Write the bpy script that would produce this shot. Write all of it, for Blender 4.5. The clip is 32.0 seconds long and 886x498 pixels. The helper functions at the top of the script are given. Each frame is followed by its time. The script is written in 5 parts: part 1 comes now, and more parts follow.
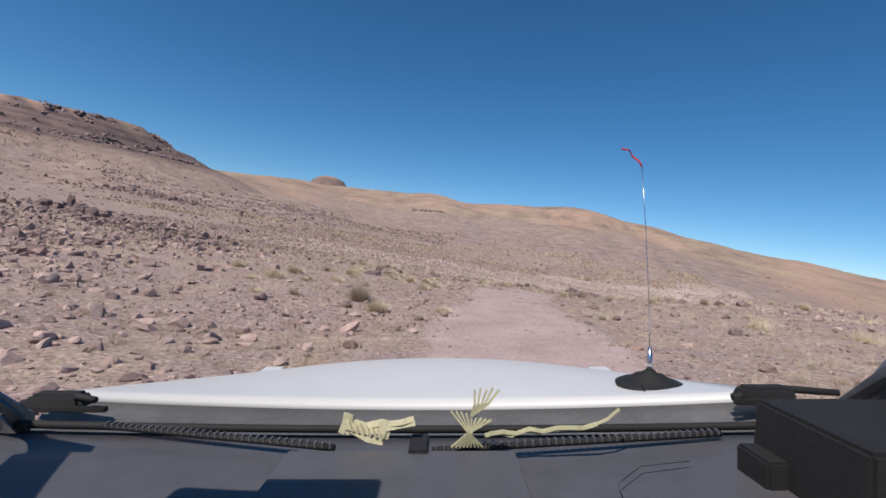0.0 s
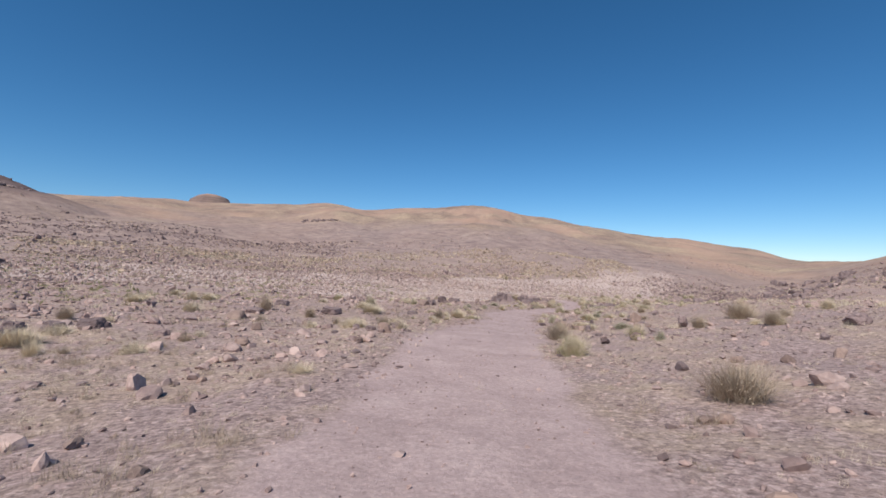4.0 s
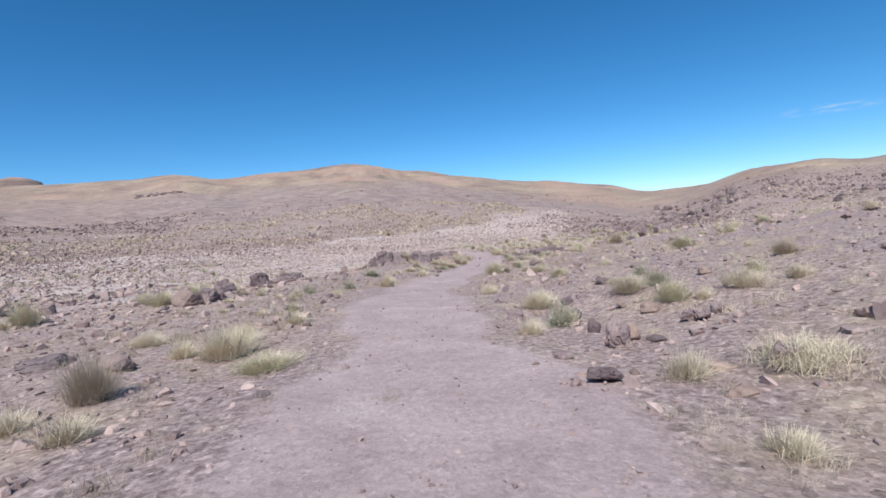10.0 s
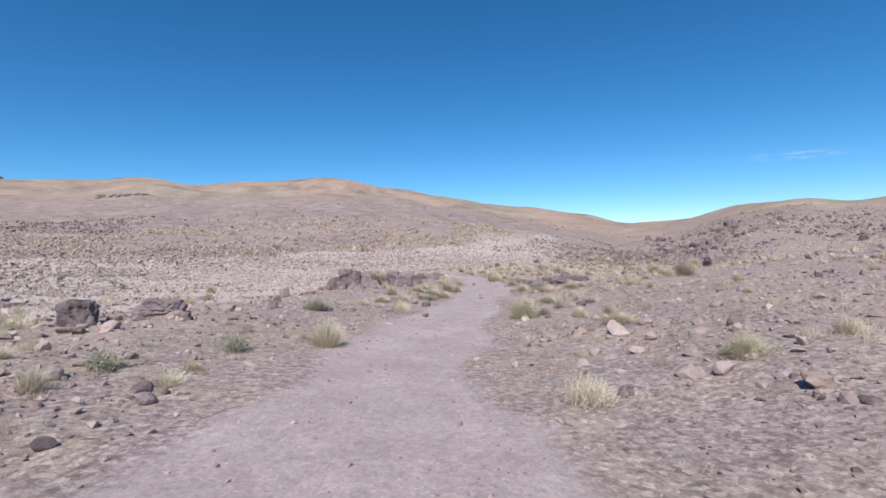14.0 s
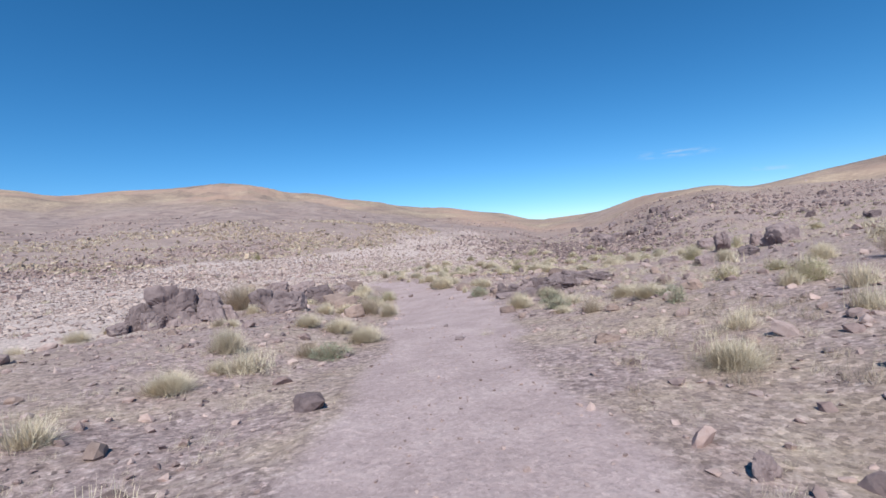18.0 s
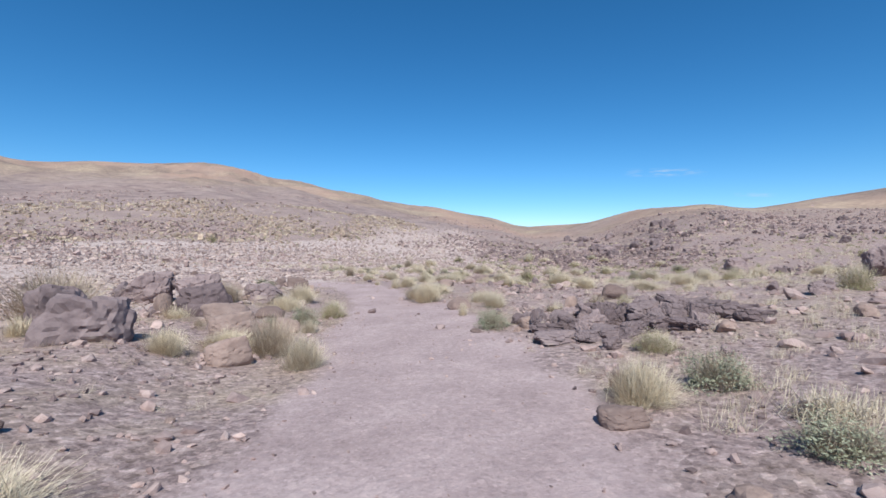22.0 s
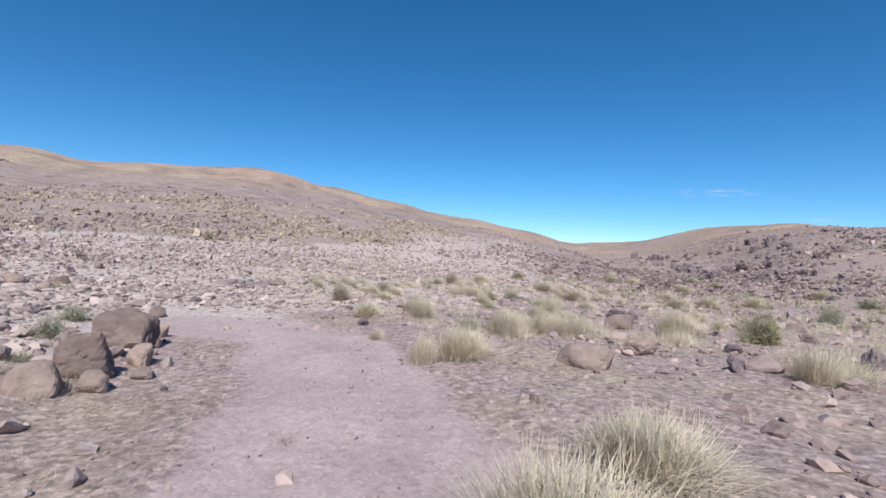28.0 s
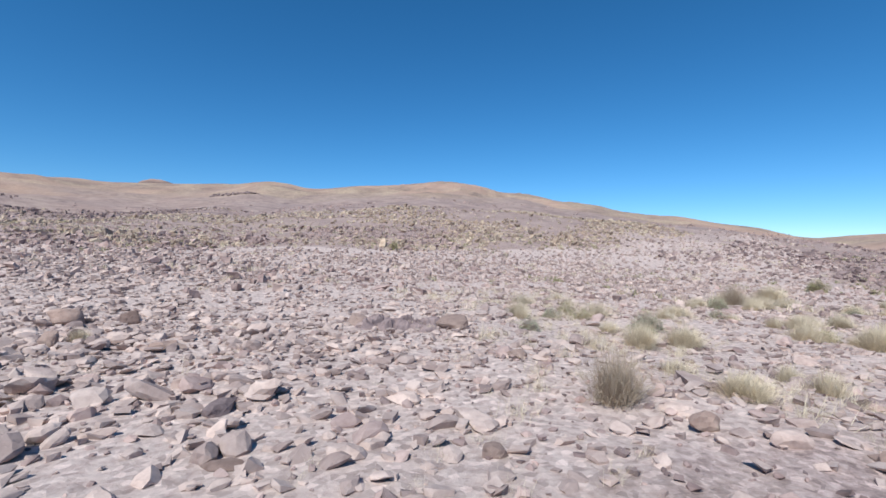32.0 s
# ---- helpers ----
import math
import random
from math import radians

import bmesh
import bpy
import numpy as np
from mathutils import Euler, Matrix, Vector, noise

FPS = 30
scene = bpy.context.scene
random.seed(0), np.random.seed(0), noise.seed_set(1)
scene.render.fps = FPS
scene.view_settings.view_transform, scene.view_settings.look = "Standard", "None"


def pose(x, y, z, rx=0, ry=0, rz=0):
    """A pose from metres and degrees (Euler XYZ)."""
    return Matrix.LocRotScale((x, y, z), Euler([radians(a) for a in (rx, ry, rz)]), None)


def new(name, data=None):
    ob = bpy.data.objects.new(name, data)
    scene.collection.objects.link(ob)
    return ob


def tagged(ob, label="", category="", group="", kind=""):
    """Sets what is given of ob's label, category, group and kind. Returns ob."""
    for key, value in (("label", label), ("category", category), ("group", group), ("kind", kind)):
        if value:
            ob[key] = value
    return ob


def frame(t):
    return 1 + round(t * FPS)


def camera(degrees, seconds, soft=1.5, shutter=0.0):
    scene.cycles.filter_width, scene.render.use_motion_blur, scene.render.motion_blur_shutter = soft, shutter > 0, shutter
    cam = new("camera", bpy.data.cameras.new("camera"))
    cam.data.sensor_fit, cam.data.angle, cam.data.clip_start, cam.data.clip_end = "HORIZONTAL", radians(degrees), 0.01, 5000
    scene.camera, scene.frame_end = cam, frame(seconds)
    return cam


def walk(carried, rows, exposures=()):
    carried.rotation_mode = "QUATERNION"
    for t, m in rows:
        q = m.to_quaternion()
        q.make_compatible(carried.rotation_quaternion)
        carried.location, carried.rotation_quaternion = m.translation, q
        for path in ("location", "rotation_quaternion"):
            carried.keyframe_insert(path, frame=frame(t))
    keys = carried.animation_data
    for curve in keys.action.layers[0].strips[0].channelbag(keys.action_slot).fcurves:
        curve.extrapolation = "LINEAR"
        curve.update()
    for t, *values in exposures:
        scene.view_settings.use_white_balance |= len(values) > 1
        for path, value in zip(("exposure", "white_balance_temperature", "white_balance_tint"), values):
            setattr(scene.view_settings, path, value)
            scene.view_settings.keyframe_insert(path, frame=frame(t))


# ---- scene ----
cam = camera(86.8, 32.0, soft=1.6)
PATH = [
    (0.0, pose(0.000, 0.001, 1.650, 89.76, -7.61, 16.47)),
    (0.5, pose(-0.213, 3.259, 1.450, 89.25, -8.26, 12.14)),
    (1.0, pose(-0.474, 6.611, 1.300, 91.17, -6.11, 8.98)),
    (1.5, pose(-0.891, 10.123, 1.154, 91.04, -9.12, 7.00)),
    (2.0, pose(-1.375, 13.811, 1.149, 91.97, -4.56, 5.42)),
    (2.5, pose(-2.106, 17.964, 1.154, 91.40, -2.16, 6.01)),
    (3.0, pose(-2.976, 22.342, 1.208, 91.67, -2.48, 5.74)),
    (3.5, pose(-3.717, 26.435, 1.172, 91.60, -1.63, 5.62)),
    (4.0, pose(-3.749, 29.705, 1.123, 91.61, -1.74, 4.92)),
    (4.5, pose(-3.492, 32.532, 1.135, 91.66, -1.64, 4.14)),
    (6.5, pose(-4.048, 38.813, 0.326, 90.61, 1.11, 1.03)),
    (7.0, pose(-4.063, 40.673, 0.281, 90.21, 1.98, -1.01)),
    (7.5, pose(-3.904, 42.925, 0.181, 89.67, 2.15, -3.09)),
    (8.0, pose(-3.799, 45.638, 0.070, 89.08, 2.68, -4.63)),
    (8.5, pose(-3.559, 48.543, -0.035, 87.98, 3.26, -5.88)),
    (9.0, pose(-3.234, 51.033, -0.232, 86.77, 3.82, -7.54)),
    (9.5, pose(-2.946, 52.796, -0.424, 86.79, 3.64, -8.97)),
    (10.0, pose(-2.636, 54.649, -0.568, 86.42, 4.59, -9.65)),
    (10.5, pose(-2.295, 56.218, -0.725, 86.59, 3.48, -9.79)),
    (11.0, pose(-2.150, 57.741, -0.842, 87.02, 2.82, -9.13)),
    (11.5, pose(-2.144, 59.049, -0.890, 87.42, 3.17, -8.52)),
    (12.0, pose(-2.022, 60.179, -0.991, 88.34, 2.24, -8.53)),
    (12.5, pose(-1.863, 61.482, -1.079, 88.70, 1.61, -9.00)),
    (13.0, pose(-1.675, 62.469, -1.159, 88.85, 0.94, -9.88)),
    (13.5, pose(-1.509, 63.785, -1.150, 88.97, 0.48, -10.89)),
    (15.5, pose(-1.370, 72.174, -1.639, 88.51, 5.00, -16.41)),
    (16.0, pose(-0.828, 73.784, -1.802, 89.60, 5.94, -15.53)),
    (16.5, pose(-0.129, 75.597, -1.868, 89.75, 6.53, -16.59)),
    (17.0, pose(0.504, 77.299, -1.974, 89.45, 6.09, -18.42)),
    (17.5, pose(1.101, 78.766, -2.066, 89.07, 5.33, -20.57)),
    (18.0, pose(1.645, 80.181, -2.142, 88.81, 4.27, -22.60)),
    (18.5, pose(2.242, 81.485, -2.197, 88.71, 2.83, -23.78)),
    (19.0, pose(2.697, 82.733, -2.275, 88.59, 1.71, -24.80)),
    (19.5, pose(3.080, 83.745, -2.348, 88.52, 0.54, -25.01)),
    (20.0, pose(3.477, 84.806, -2.414, 88.67, -0.63, -24.62)),
    (20.5, pose(3.901, 85.894, -2.482, 88.71, -1.18, -24.30)),
    (21.0, pose(4.309, 86.920, -2.549, 88.65, -1.11, -24.43)),
    (21.5, pose(4.742, 88.026, -2.634, 88.64, -0.90, -24.63)),
    (22.0, pose(5.251, 89.216, -2.668, 88.79, -0.30, -24.51)),
    (22.5, pose(5.774, 90.305, -2.715, 88.97, 0.63, -24.24)),
    (23.0, pose(6.315, 91.482, -2.817, 89.08, 1.50, -23.66)),
    (23.5, pose(6.804, 92.647, -2.839, 87.96, 2.50, -23.21)),
    (24.0, pose(7.196, 93.533, -2.922, 87.11, 1.30, -23.37)),
    (24.5, pose(7.476, 94.432, -2.986, 87.72, -1.50, -24.11)),
    (25.0, pose(7.798, 95.179, -3.065, 87.00, -1.85, -23.28)),
    (25.5, pose(8.050, 95.925, -3.120, 87.85, -2.10, -21.72)),
    (27.5, pose(10.204, 103.313, -3.340, 90.03, -7.44, -21.06)),
    (28.0, pose(10.574, 104.498, -3.375, 90.26, -2.66, -19.59)),
    (28.5, pose(10.818, 106.007, -3.462, 90.31, -3.81, -16.31)),
    (29.0, pose(11.006, 107.754, -3.463, 90.77, -4.63, -13.39)),
    (29.5, pose(11.250, 109.484, -3.532, 91.03, -1.98, -10.10)),
    (30.0, pose(11.362, 110.855, -3.547, 90.96, -2.40, -7.15)),
    (30.5, pose(11.382, 112.177, -3.524, 90.54, -1.47, -4.75)),
    (31.0, pose(11.319, 113.205, -3.510, 90.96, -1.79, -2.10)),
    (31.5, pose(11.175, 114.186, -3.530, 90.45, -1.54, 0.52)),
    (32.0, pose(10.979, 115.236, -3.507, 90.37, -0.53, 2.87)),
]
walk(cam, PATH, exposures=((0.0, -0.08, 6900, 12), (4.5, -0.03, 6750, 11), (6.8, 0.13, 6120, 6), (32.0, 0.13, 6120, 6)))

# ---- light ----
SUN_AZ, SUN_EL = radians(203), radians(50)  # clockwise from +y
world = bpy.data.worlds.new("world")
scene.world = world
world.use_nodes = True
wn = world.node_tree.nodes
sky = wn.new("ShaderNodeTexSky")
sky.sky_type = "NISHITA"
sky.sun_disc = False
sky.sun_elevation, sky.sun_rotation = SUN_EL, SUN_AZ
sky.altitude, sky.air_density, sky.dust_density, sky.ozone_density = 2500, 1.0, 0.0, 6.0
wn["Background"].inputs["Strength"].default_value = 0.119
deep = wn.new("ShaderNodeHueSaturation")
deep.inputs["Hue"].default_value, deep.inputs["Saturation"].default_value = 0.494, 1.2
world.node_tree.links.new(sky.outputs["Color"], deep.inputs["Color"])
world.node_tree.links.new(deep.outputs["Color"], wn["Background"].inputs["Color"])
sun = new("sun", bpy.data.lights.new("sun", "SUN"))
sun.data.energy, sun.data.angle, sun.data.color = 4.9, radians(0.53), (1.0, 0.945, 0.875)
to_sun = Vector((math.sin(SUN_AZ) * math.cos(SUN_EL), math.cos(SUN_AZ) * math.cos(SUN_EL), math.sin(SUN_EL)))
sun.rotation_euler = to_sun.to_track_quat("Z", "Y").to_euler()


# ---- materials ----
def nodes_of(name, rough=0.9, metal=0.0, spec=0.25):
    m = bpy.data.materials.new(name)
    m.use_nodes = True
    nt = m.node_tree
    b = nt.nodes["Principled BSDF"]
    b.inputs["Roughness"].default_value = rough
    b.inputs["Metallic"].default_value = metal
    b.inputs["Specular IOR Level"].default_value = spec
    return m, nt, b


def link(nt, a, b):
    nt.links.new(a, b)


def tex_noise(nt, vec, scale, detail=6.0, rough=0.6):
    n = nt.nodes.new("ShaderNodeTexNoise")
    n.inputs["Scale"].default_value, n.inputs["Detail"].default_value, n.inputs["Roughness"].default_value = scale, detail, rough
    link(nt, vec, n.inputs["Vector"])
    return n.outputs["Fac"]


def ramp(nt, fac, stops):
    r = nt.nodes.new("ShaderNodeValToRGB")
    el = r.color_ramp.elements
    while len(el) < len(stops):
        el.new(0.5)
    for e, (p, c) in zip(el, stops):
        e.position, e.color = p, (*c, 1) if len(c) == 3 else (c[0], c[0], c[0], 1)
    link(nt, fac, r.inputs["Fac"])
    return r.outputs["Color"]


def mix(nt, fac, a, b, how="MIX"):
    n = nt.nodes.new("ShaderNodeMix")
    n.data_type, n.blend_type = "RGBA", how
    for s, v in ((n.inputs["Factor"], fac), (n.inputs["A"], a), (n.inputs["B"], b)):
        if isinstance(v, (int, float)):
            s.default_value = v
        elif isinstance(v, tuple):
            s.default_value = (*v, 1)
        else:
            link(nt, v, s)
    return n.outputs["Result"]


def bump(nt, bsdf, height, strength, distance):
    n = nt.nodes.new("ShaderNodeBump")
    n.inputs["Strength"].default_value, n.inputs["Distance"].default_value = strength, distance
    link(nt, height, n.inputs["Height"])
    link(nt, n.outputs["Normal"], bsdf.inputs["Normal"])


def coords(nt, kind="Object"):
    return nt.nodes.new("ShaderNodeTexCoord").outputs[kind]


def simple(name, col, rough=0.6, metal=0.0, grain=30.0, vary=0.25, bumpy=0.15, spec=0.4, dist=0.004):
    m, nt, b = nodes_of(name, rough, metal, spec)
    v = coords(nt)
    n1, n2 = tex_noise(nt, v, grain), tex_noise(nt, v, grain * 0.12, 3)
    lo, hi = tuple(c * (1 - vary) for c in col), tuple(min(c * (1 + vary), 1) for c in col)
    c1 = ramp(nt, n1, [(0.3, lo), (0.7, hi)])
    link(nt, mix(nt, 0.5, c1, ramp(nt, n2, [(0.3, lo), (0.7, hi)])), b.inputs["Base Color"])
    if bumpy:
        bump(nt, b, n1, bumpy, dist)
    return m


# ground: track, gravel, pale dry wash and ochre hill earth, told apart by a painted zone attribute
MAT_GROUND, nt, b = nodes_of("desert_ground", 0.95, 0, 0.15)
v = coords(nt)
zone = nt.nodes.new("ShaderNodeAttribute")
zone.attribute_name = "zone"
sep = nt.nodes.new("ShaderNodeSeparateColor")
link(nt, zone.outputs["Color"], sep.inputs["Color"])
fine, mid, big = tex_noise(nt, v, 9.0, 8, 0.7), tex_noise(nt, v, 0.9, 6, 0.65), tex_noise(nt, v, 0.035, 5, 0.6)
vor = nt.nodes.new("ShaderNodeTexVoronoi")
vor.inputs["Scale"].default_value = 13.0
link(nt, v, vor.inputs["Vector"])
pebble = nt.nodes.new("ShaderNodeSeparateColor")
link(nt, vor.outputs["Color"], pebble.inputs["Color"])
vor2 = nt.nodes.new("ShaderNodeTexVoronoi")
vor2.inputs["Scale"].default_value = 1.1
link(nt, v, vor2.inputs["Vector"])
cobble = nt.nodes.new("ShaderNodeSeparateColor")
link(nt, vor2.outputs["Color"], cobble.inputs["Color"])
vor3 = nt.nodes.new("ShaderNodeTexVoronoi")
vor3.inputs["Scale"].default_value = 34.0
link(nt, v, vor3.inputs["Vector"])
grit = nt.nodes.new("ShaderNodeSeparateColor")
link(nt, vor3.outputs["Color"], grit.inputs["Color"])
grains = ramp(nt, grit.outputs["Green"], [(0.0, (0.6, 0.58, 0.57)), (0.3, (0.95, 0.94, 0.93)), (0.8, (1.04, 1.03, 1.02)), (1.0, (1.35, 1.33, 1.3))])
spots = ramp(nt, pebble.outputs["Red"], [(0.0, (0.62, 0.60, 0.60)), (0.35, (0.92, 0.91, 0.90)), (0.75, (1.05, 1.04, 1.03)), (1.0, (1.38, 1.36, 1.34))])
blots = ramp(nt, cobble.outputs["Red"], [(0.0, (0.66, 0.62, 0.62)), (0.3, (0.95, 0.94, 0.93)), (0.8, (1.04, 1.03, 1.0)), (1.0, (1.28, 1.24, 1.16))])
gravel = ramp(nt, fine, [(0.30, (0.17, 0.122, 0.115)), (0.5, (0.345, 0.262, 0.25)), (0.72, (0.50, 0.405, 0.385))])
ochre = ramp(nt, mid, [(0.30, (0.27, 0.20, 0.155)), (0.55, (0.44, 0.35, 0.255)), (0.75, (0.56, 0.465, 0.335))])
earth = mix(nt, ramp(nt, tex_noise(nt, v, 0.35, 7, 0.7), [(0.44, (0.0,)), (0.64, (0.6,))]), gravel, ochre)
earth = mix(nt, 0.9, earth, mix(nt, 1.0, earth, spots, "MULTIPLY"))
earth = mix(nt, 0.7, earth, mix(nt, 1.0, earth, grains, "MULTIPLY"))
far_ochre = ramp(nt, big, [(0.32, (0.23, 0.17, 0.142)), (0.5, (0.35, 0.265, 0.205)), (0.68, (0.46, 0.36, 0.26))])
speck = ramp(nt, tex_noise(nt, v, 0.42, 9, 0.8), [(0.40, (0.50, 0.49, 0.51)), (0.56, (1.08, 1.06, 1.04))])
hill = mix(nt, 0.6, far_ochre, mix(nt, 1.0, far_ochre, speck, "MULTIPLY"))
hill = mix(nt, 0.6, hill, mix(nt, 1.0, hill, blots, "MULTIPLY"))
red_patch = ramp(nt, tex_noise(nt, v, 0.011, 4, 0.55), [(0.45, (0.0,)), (0.62, (1.0,))])
hill = mix(nt, red_patch, hill, mix(nt, 0.55, hill, (0.47, 0.30, 0.225)))
# the lower slopes are mauve grey, the tops ochre, with a broken border
xyz = nt.nodes.new("ShaderNodeSeparateXYZ")
link(nt, v, xyz.inputs["Vector"])
level = nt.nodes.new("ShaderNodeMath")
level.operation = "MULTIPLY_ADD"
link(nt, xyz.outputs["Z"], level.inputs[0])
level.inputs[1].default_value = 0.010
link(nt, tex_noise(nt, v, 0.013, 7, 0.62), level.inputs[2])
# the eastern slope carries dry grass well below its top
east = nt.nodes.new("ShaderNodeMapRange")
link(nt, xyz.outputs["X"], east.inputs["Value"])
east.inputs["From Min"].default_value, east.inputs["From Max"].default_value = 30.0, 150.0
east.inputs["To Min"].default_value, east.inputs["To Max"].default_value = 0.0, 0.42
grass_line = nt.nodes.new("ShaderNodeMath")
link(nt, level.outputs[0], grass_line.inputs[0])
link(nt, east.outputs["Result"], grass_line.inputs[1])
mauve = ramp(nt, grass_line.outputs[0], [(0.52, (0.95,)), (0.76, (0.7,)), (0.98, (0.1,))])
mauve_rock = ramp(nt, tex_noise(nt, v, 0.16, 8, 0.75), [(0.32, (0.16, 0.117, 0.115)), (0.5, (0.295, 0.222, 0.206)), (0.68, (0.43, 0.34, 0.29))])
hill = mix(nt, mauve, hill, mauve_rock)
cliff = ramp(nt, tex_noise(nt, v, 0.12, 6, 0.7), [(0.3, (0.075, 0.054, 0.054)), (0.7, (0.18, 0.128, 0.118))])
strata = nt.nodes.new("ShaderNodeTexWave")
strata.wave_type, strata.bands_direction = "BANDS", "Z"
strata.inputs["Scale"].default_value, strata.inputs["Distortion"].default_value = 0.06, 9.0
strata.inputs["Detail"].default_value, strata.inputs["Detail Scale"].default_value = 4.0, 0.3
link(nt, v, strata.inputs["Vector"])
cliff = mix(nt, ramp(nt, strata.outputs["Fac"], [(0.3, (0.0,)), (0.75, (0.35,))]), cliff, (0.25, 0.19, 0.185))
hill = mix(nt, zone.outputs["Alpha"], hill, cliff)
wash = ramp(nt, fine, [(0.3, (0.38, 0.29, 0.265)), (0.7, (0.62, 0.52, 0.475))])
wash = mix(nt, 0.8, wash, mix(nt, 1.0, wash, spots, "MULTIPLY"))
dust = ramp(nt, mid, [(0.3, (0.37, 0.278, 0.268)), (0.55, (0.48, 0.368, 0.355)), (0.75, (0.56, 0.442, 0.424))])
dust = mix(nt, 0.3, dust, mix(nt, 1.0, dust, spots, "MULTIPLY"))
dust = mix(nt, 0.25, dust, gravel)
dust = mix(nt, 0.4, dust, mix(nt, 1.0, dust, grains, "MULTIPLY"))


def fray(src, lo, hi, amount):
    """A zone edge broken up by the middle grain."""
    a = nt.nodes.new("ShaderNodeMath")
    a.operation = "MULTIPLY_ADD"
    link(nt, mid, a.inputs[0])
    a.inputs[1].default_value = amount
    link(nt, src, a.inputs[2])
    return ramp(nt, a.outputs[0], [(lo, (0.0,)), (hi, (1.0,))])


c = mix(nt, sep.outputs["Blue"], earth, hill)
c = mix(nt, fray(sep.outputs["Green"], 0.45, 0.75, 0.35), c, wash)
c = mix(nt, fray(sep.outputs["Red"], 0.48, 0.95, 0.42), c, dust)
link(nt, c, b.inputs["Base Color"])
hsum = nt.nodes.new("ShaderNodeMath")
hsum.operation = "MULTIPLY_ADD"
link(nt, mid, hsum.inputs[0])
hsum.inputs[1].default_value = 0.5
link(nt, fine, hsum.inputs[2])
bump(nt, b, hsum.outputs[0], 0.8, 0.035)


def rock_material(name, dark, base, light, island=False, lichen=0.0, scale=3.0):
    m, nt, b = nodes_of(name, 0.92, 0, 0.2)
    v = coords(nt)
    a, s = tex_noise(nt, v, scale * 3, 8, 0.7), tex_noise(nt, v, scale * 0.5, 4, 0.6)
    c = ramp(nt, a, [(0.28, dark), (0.5, base), (0.75, light)])
    c = mix(nt, 0.45, c, ramp(nt, s, [(0.35, dark), (0.65, light)]))
    rnd = nt.nodes.new("ShaderNodeNewGeometry").outputs["Random Per Island"] if island else nt.nodes.new("ShaderNodeObjectInfo").outputs["Random"]
    c = mix(nt, 0.8, c, ramp(nt, rnd, [(0.0, (0.55, 0.5, 0.5)), (0.5, (0.95, 0.92, 0.9)), (1.0, (1.3, 1.22, 1.15))]), "MULTIPLY")
    if lichen:
        c = mix(nt, ramp(nt, s, [(0.60, (0.0,)), (0.66, (lichen,))]), c, (0.42, 0.36, 0.24))
    link(nt, c, b.inputs["Base Color"])
    bump(nt, b, a, 0.7, 0.03)
    return m


MAT_STONE = rock_material("loose_stone", (0.22, 0.155, 0.145), (0.40, 0.30, 0.28), (0.53, 0.43, 0.40), True)
MAT_WASH_STONE = rock_material("pale_stone", (0.26, 0.195, 0.18), (0.455, 0.365, 0.335), (0.60, 0.505, 0.46), True)
MAT_TAN_STONE = rock_material("tan_stone", (0.23, 0.17, 0.135), (0.44, 0.35, 0.27), (0.58, 0.49, 0.385), True)
MAT_DARK_ROCK = rock_material("dark_rock", (0.105, 0.079, 0.083), (0.235, 0.182, 0.184), (0.365, 0.295, 0.288), False, 0.35, 2.0)
MAT_RUBBLE = rock_material("dark_rubble", (0.135, 0.10, 0.10), (0.25, 0.19, 0.185), (0.37, 0.292, 0.278), True)
MAT_RED_ROCK = rock_material("red_rock", (0.17, 0.122, 0.108), (0.30, 0.222, 0.195), (0.42, 0.33, 0.285), False, 0.25, 1.2)


def plant_material(name, dark, light):
    m, nt, b = nodes_of(name, 0.85, 0, 0.15)
    rnd = nt.nodes.new("ShaderNodeNewGeometry").outputs["Random Per Island"]
    obr = nt.nodes.new("ShaderNodeObjectInfo").outputs["Random"]
    c = ramp(nt, rnd, [(0.0, dark), (1.0, light)])
    c = mix(nt, 0.5, c, ramp(nt, obr, [(0.0, (0.75, 0.72, 0.7)), (1.0, (1.15, 1.12, 1.05))]), "MULTIPLY")
    link(nt, c, b.inputs["Base Color"])
    return m


MAT_STRAW = plant_material("dry_straw", (0.45, 0.375, 0.275), (0.76, 0.67, 0.52))
MAT_TWIG = plant_material("grey_twig", (0.29, 0.225, 0.17), (0.56, 0.47, 0.37))
MAT_OLIVE = plant_material("olive_leaf", (0.21, 0.20, 0.095), (0.43, 0.41, 0.23))
MAT_SAGE = plant_material("sage_leaf", (0.21, 0.225, 0.15), (0.44, 0.45, 0.33))

# ---- ground shape ----
HASH = np.random.RandomState(7).rand(256, 256)


def value_noise(x, y):
    xi, yi = np.floor(x).astype(int), np.floor(y).astype(int)
    u, w = x - xi, y - yi
    u, w = u * u * (3 - 2 * u), w * w * (3 - 2 * w)
    a, b2 = HASH[xi % 256, yi % 256], HASH[(xi + 1) % 256, yi % 256]
    c2, d = HASH[xi % 256, (yi + 1) % 256], HASH[(xi + 1) % 256, (yi + 1) % 256]
    return (a * (1 - u) + b2 * u) * (1 - w) + (c2 * (1 - u) + d * u) * w - 0.5


def fbm(x, y, octaves=5):
    s, amp = 0.0, 1.0
    for _ in range(octaves):
        s = s + amp * value_noise(x, y)
        x, y, amp = x * 2.03 + 17.3, y * 2.03 - 9.1, amp * 0.5
    return s


def smooth(a, b2, x):
    u = np.clip((x - a) / (b2 - a), 0, 1)
    return u * u * (3 - 2 * u)


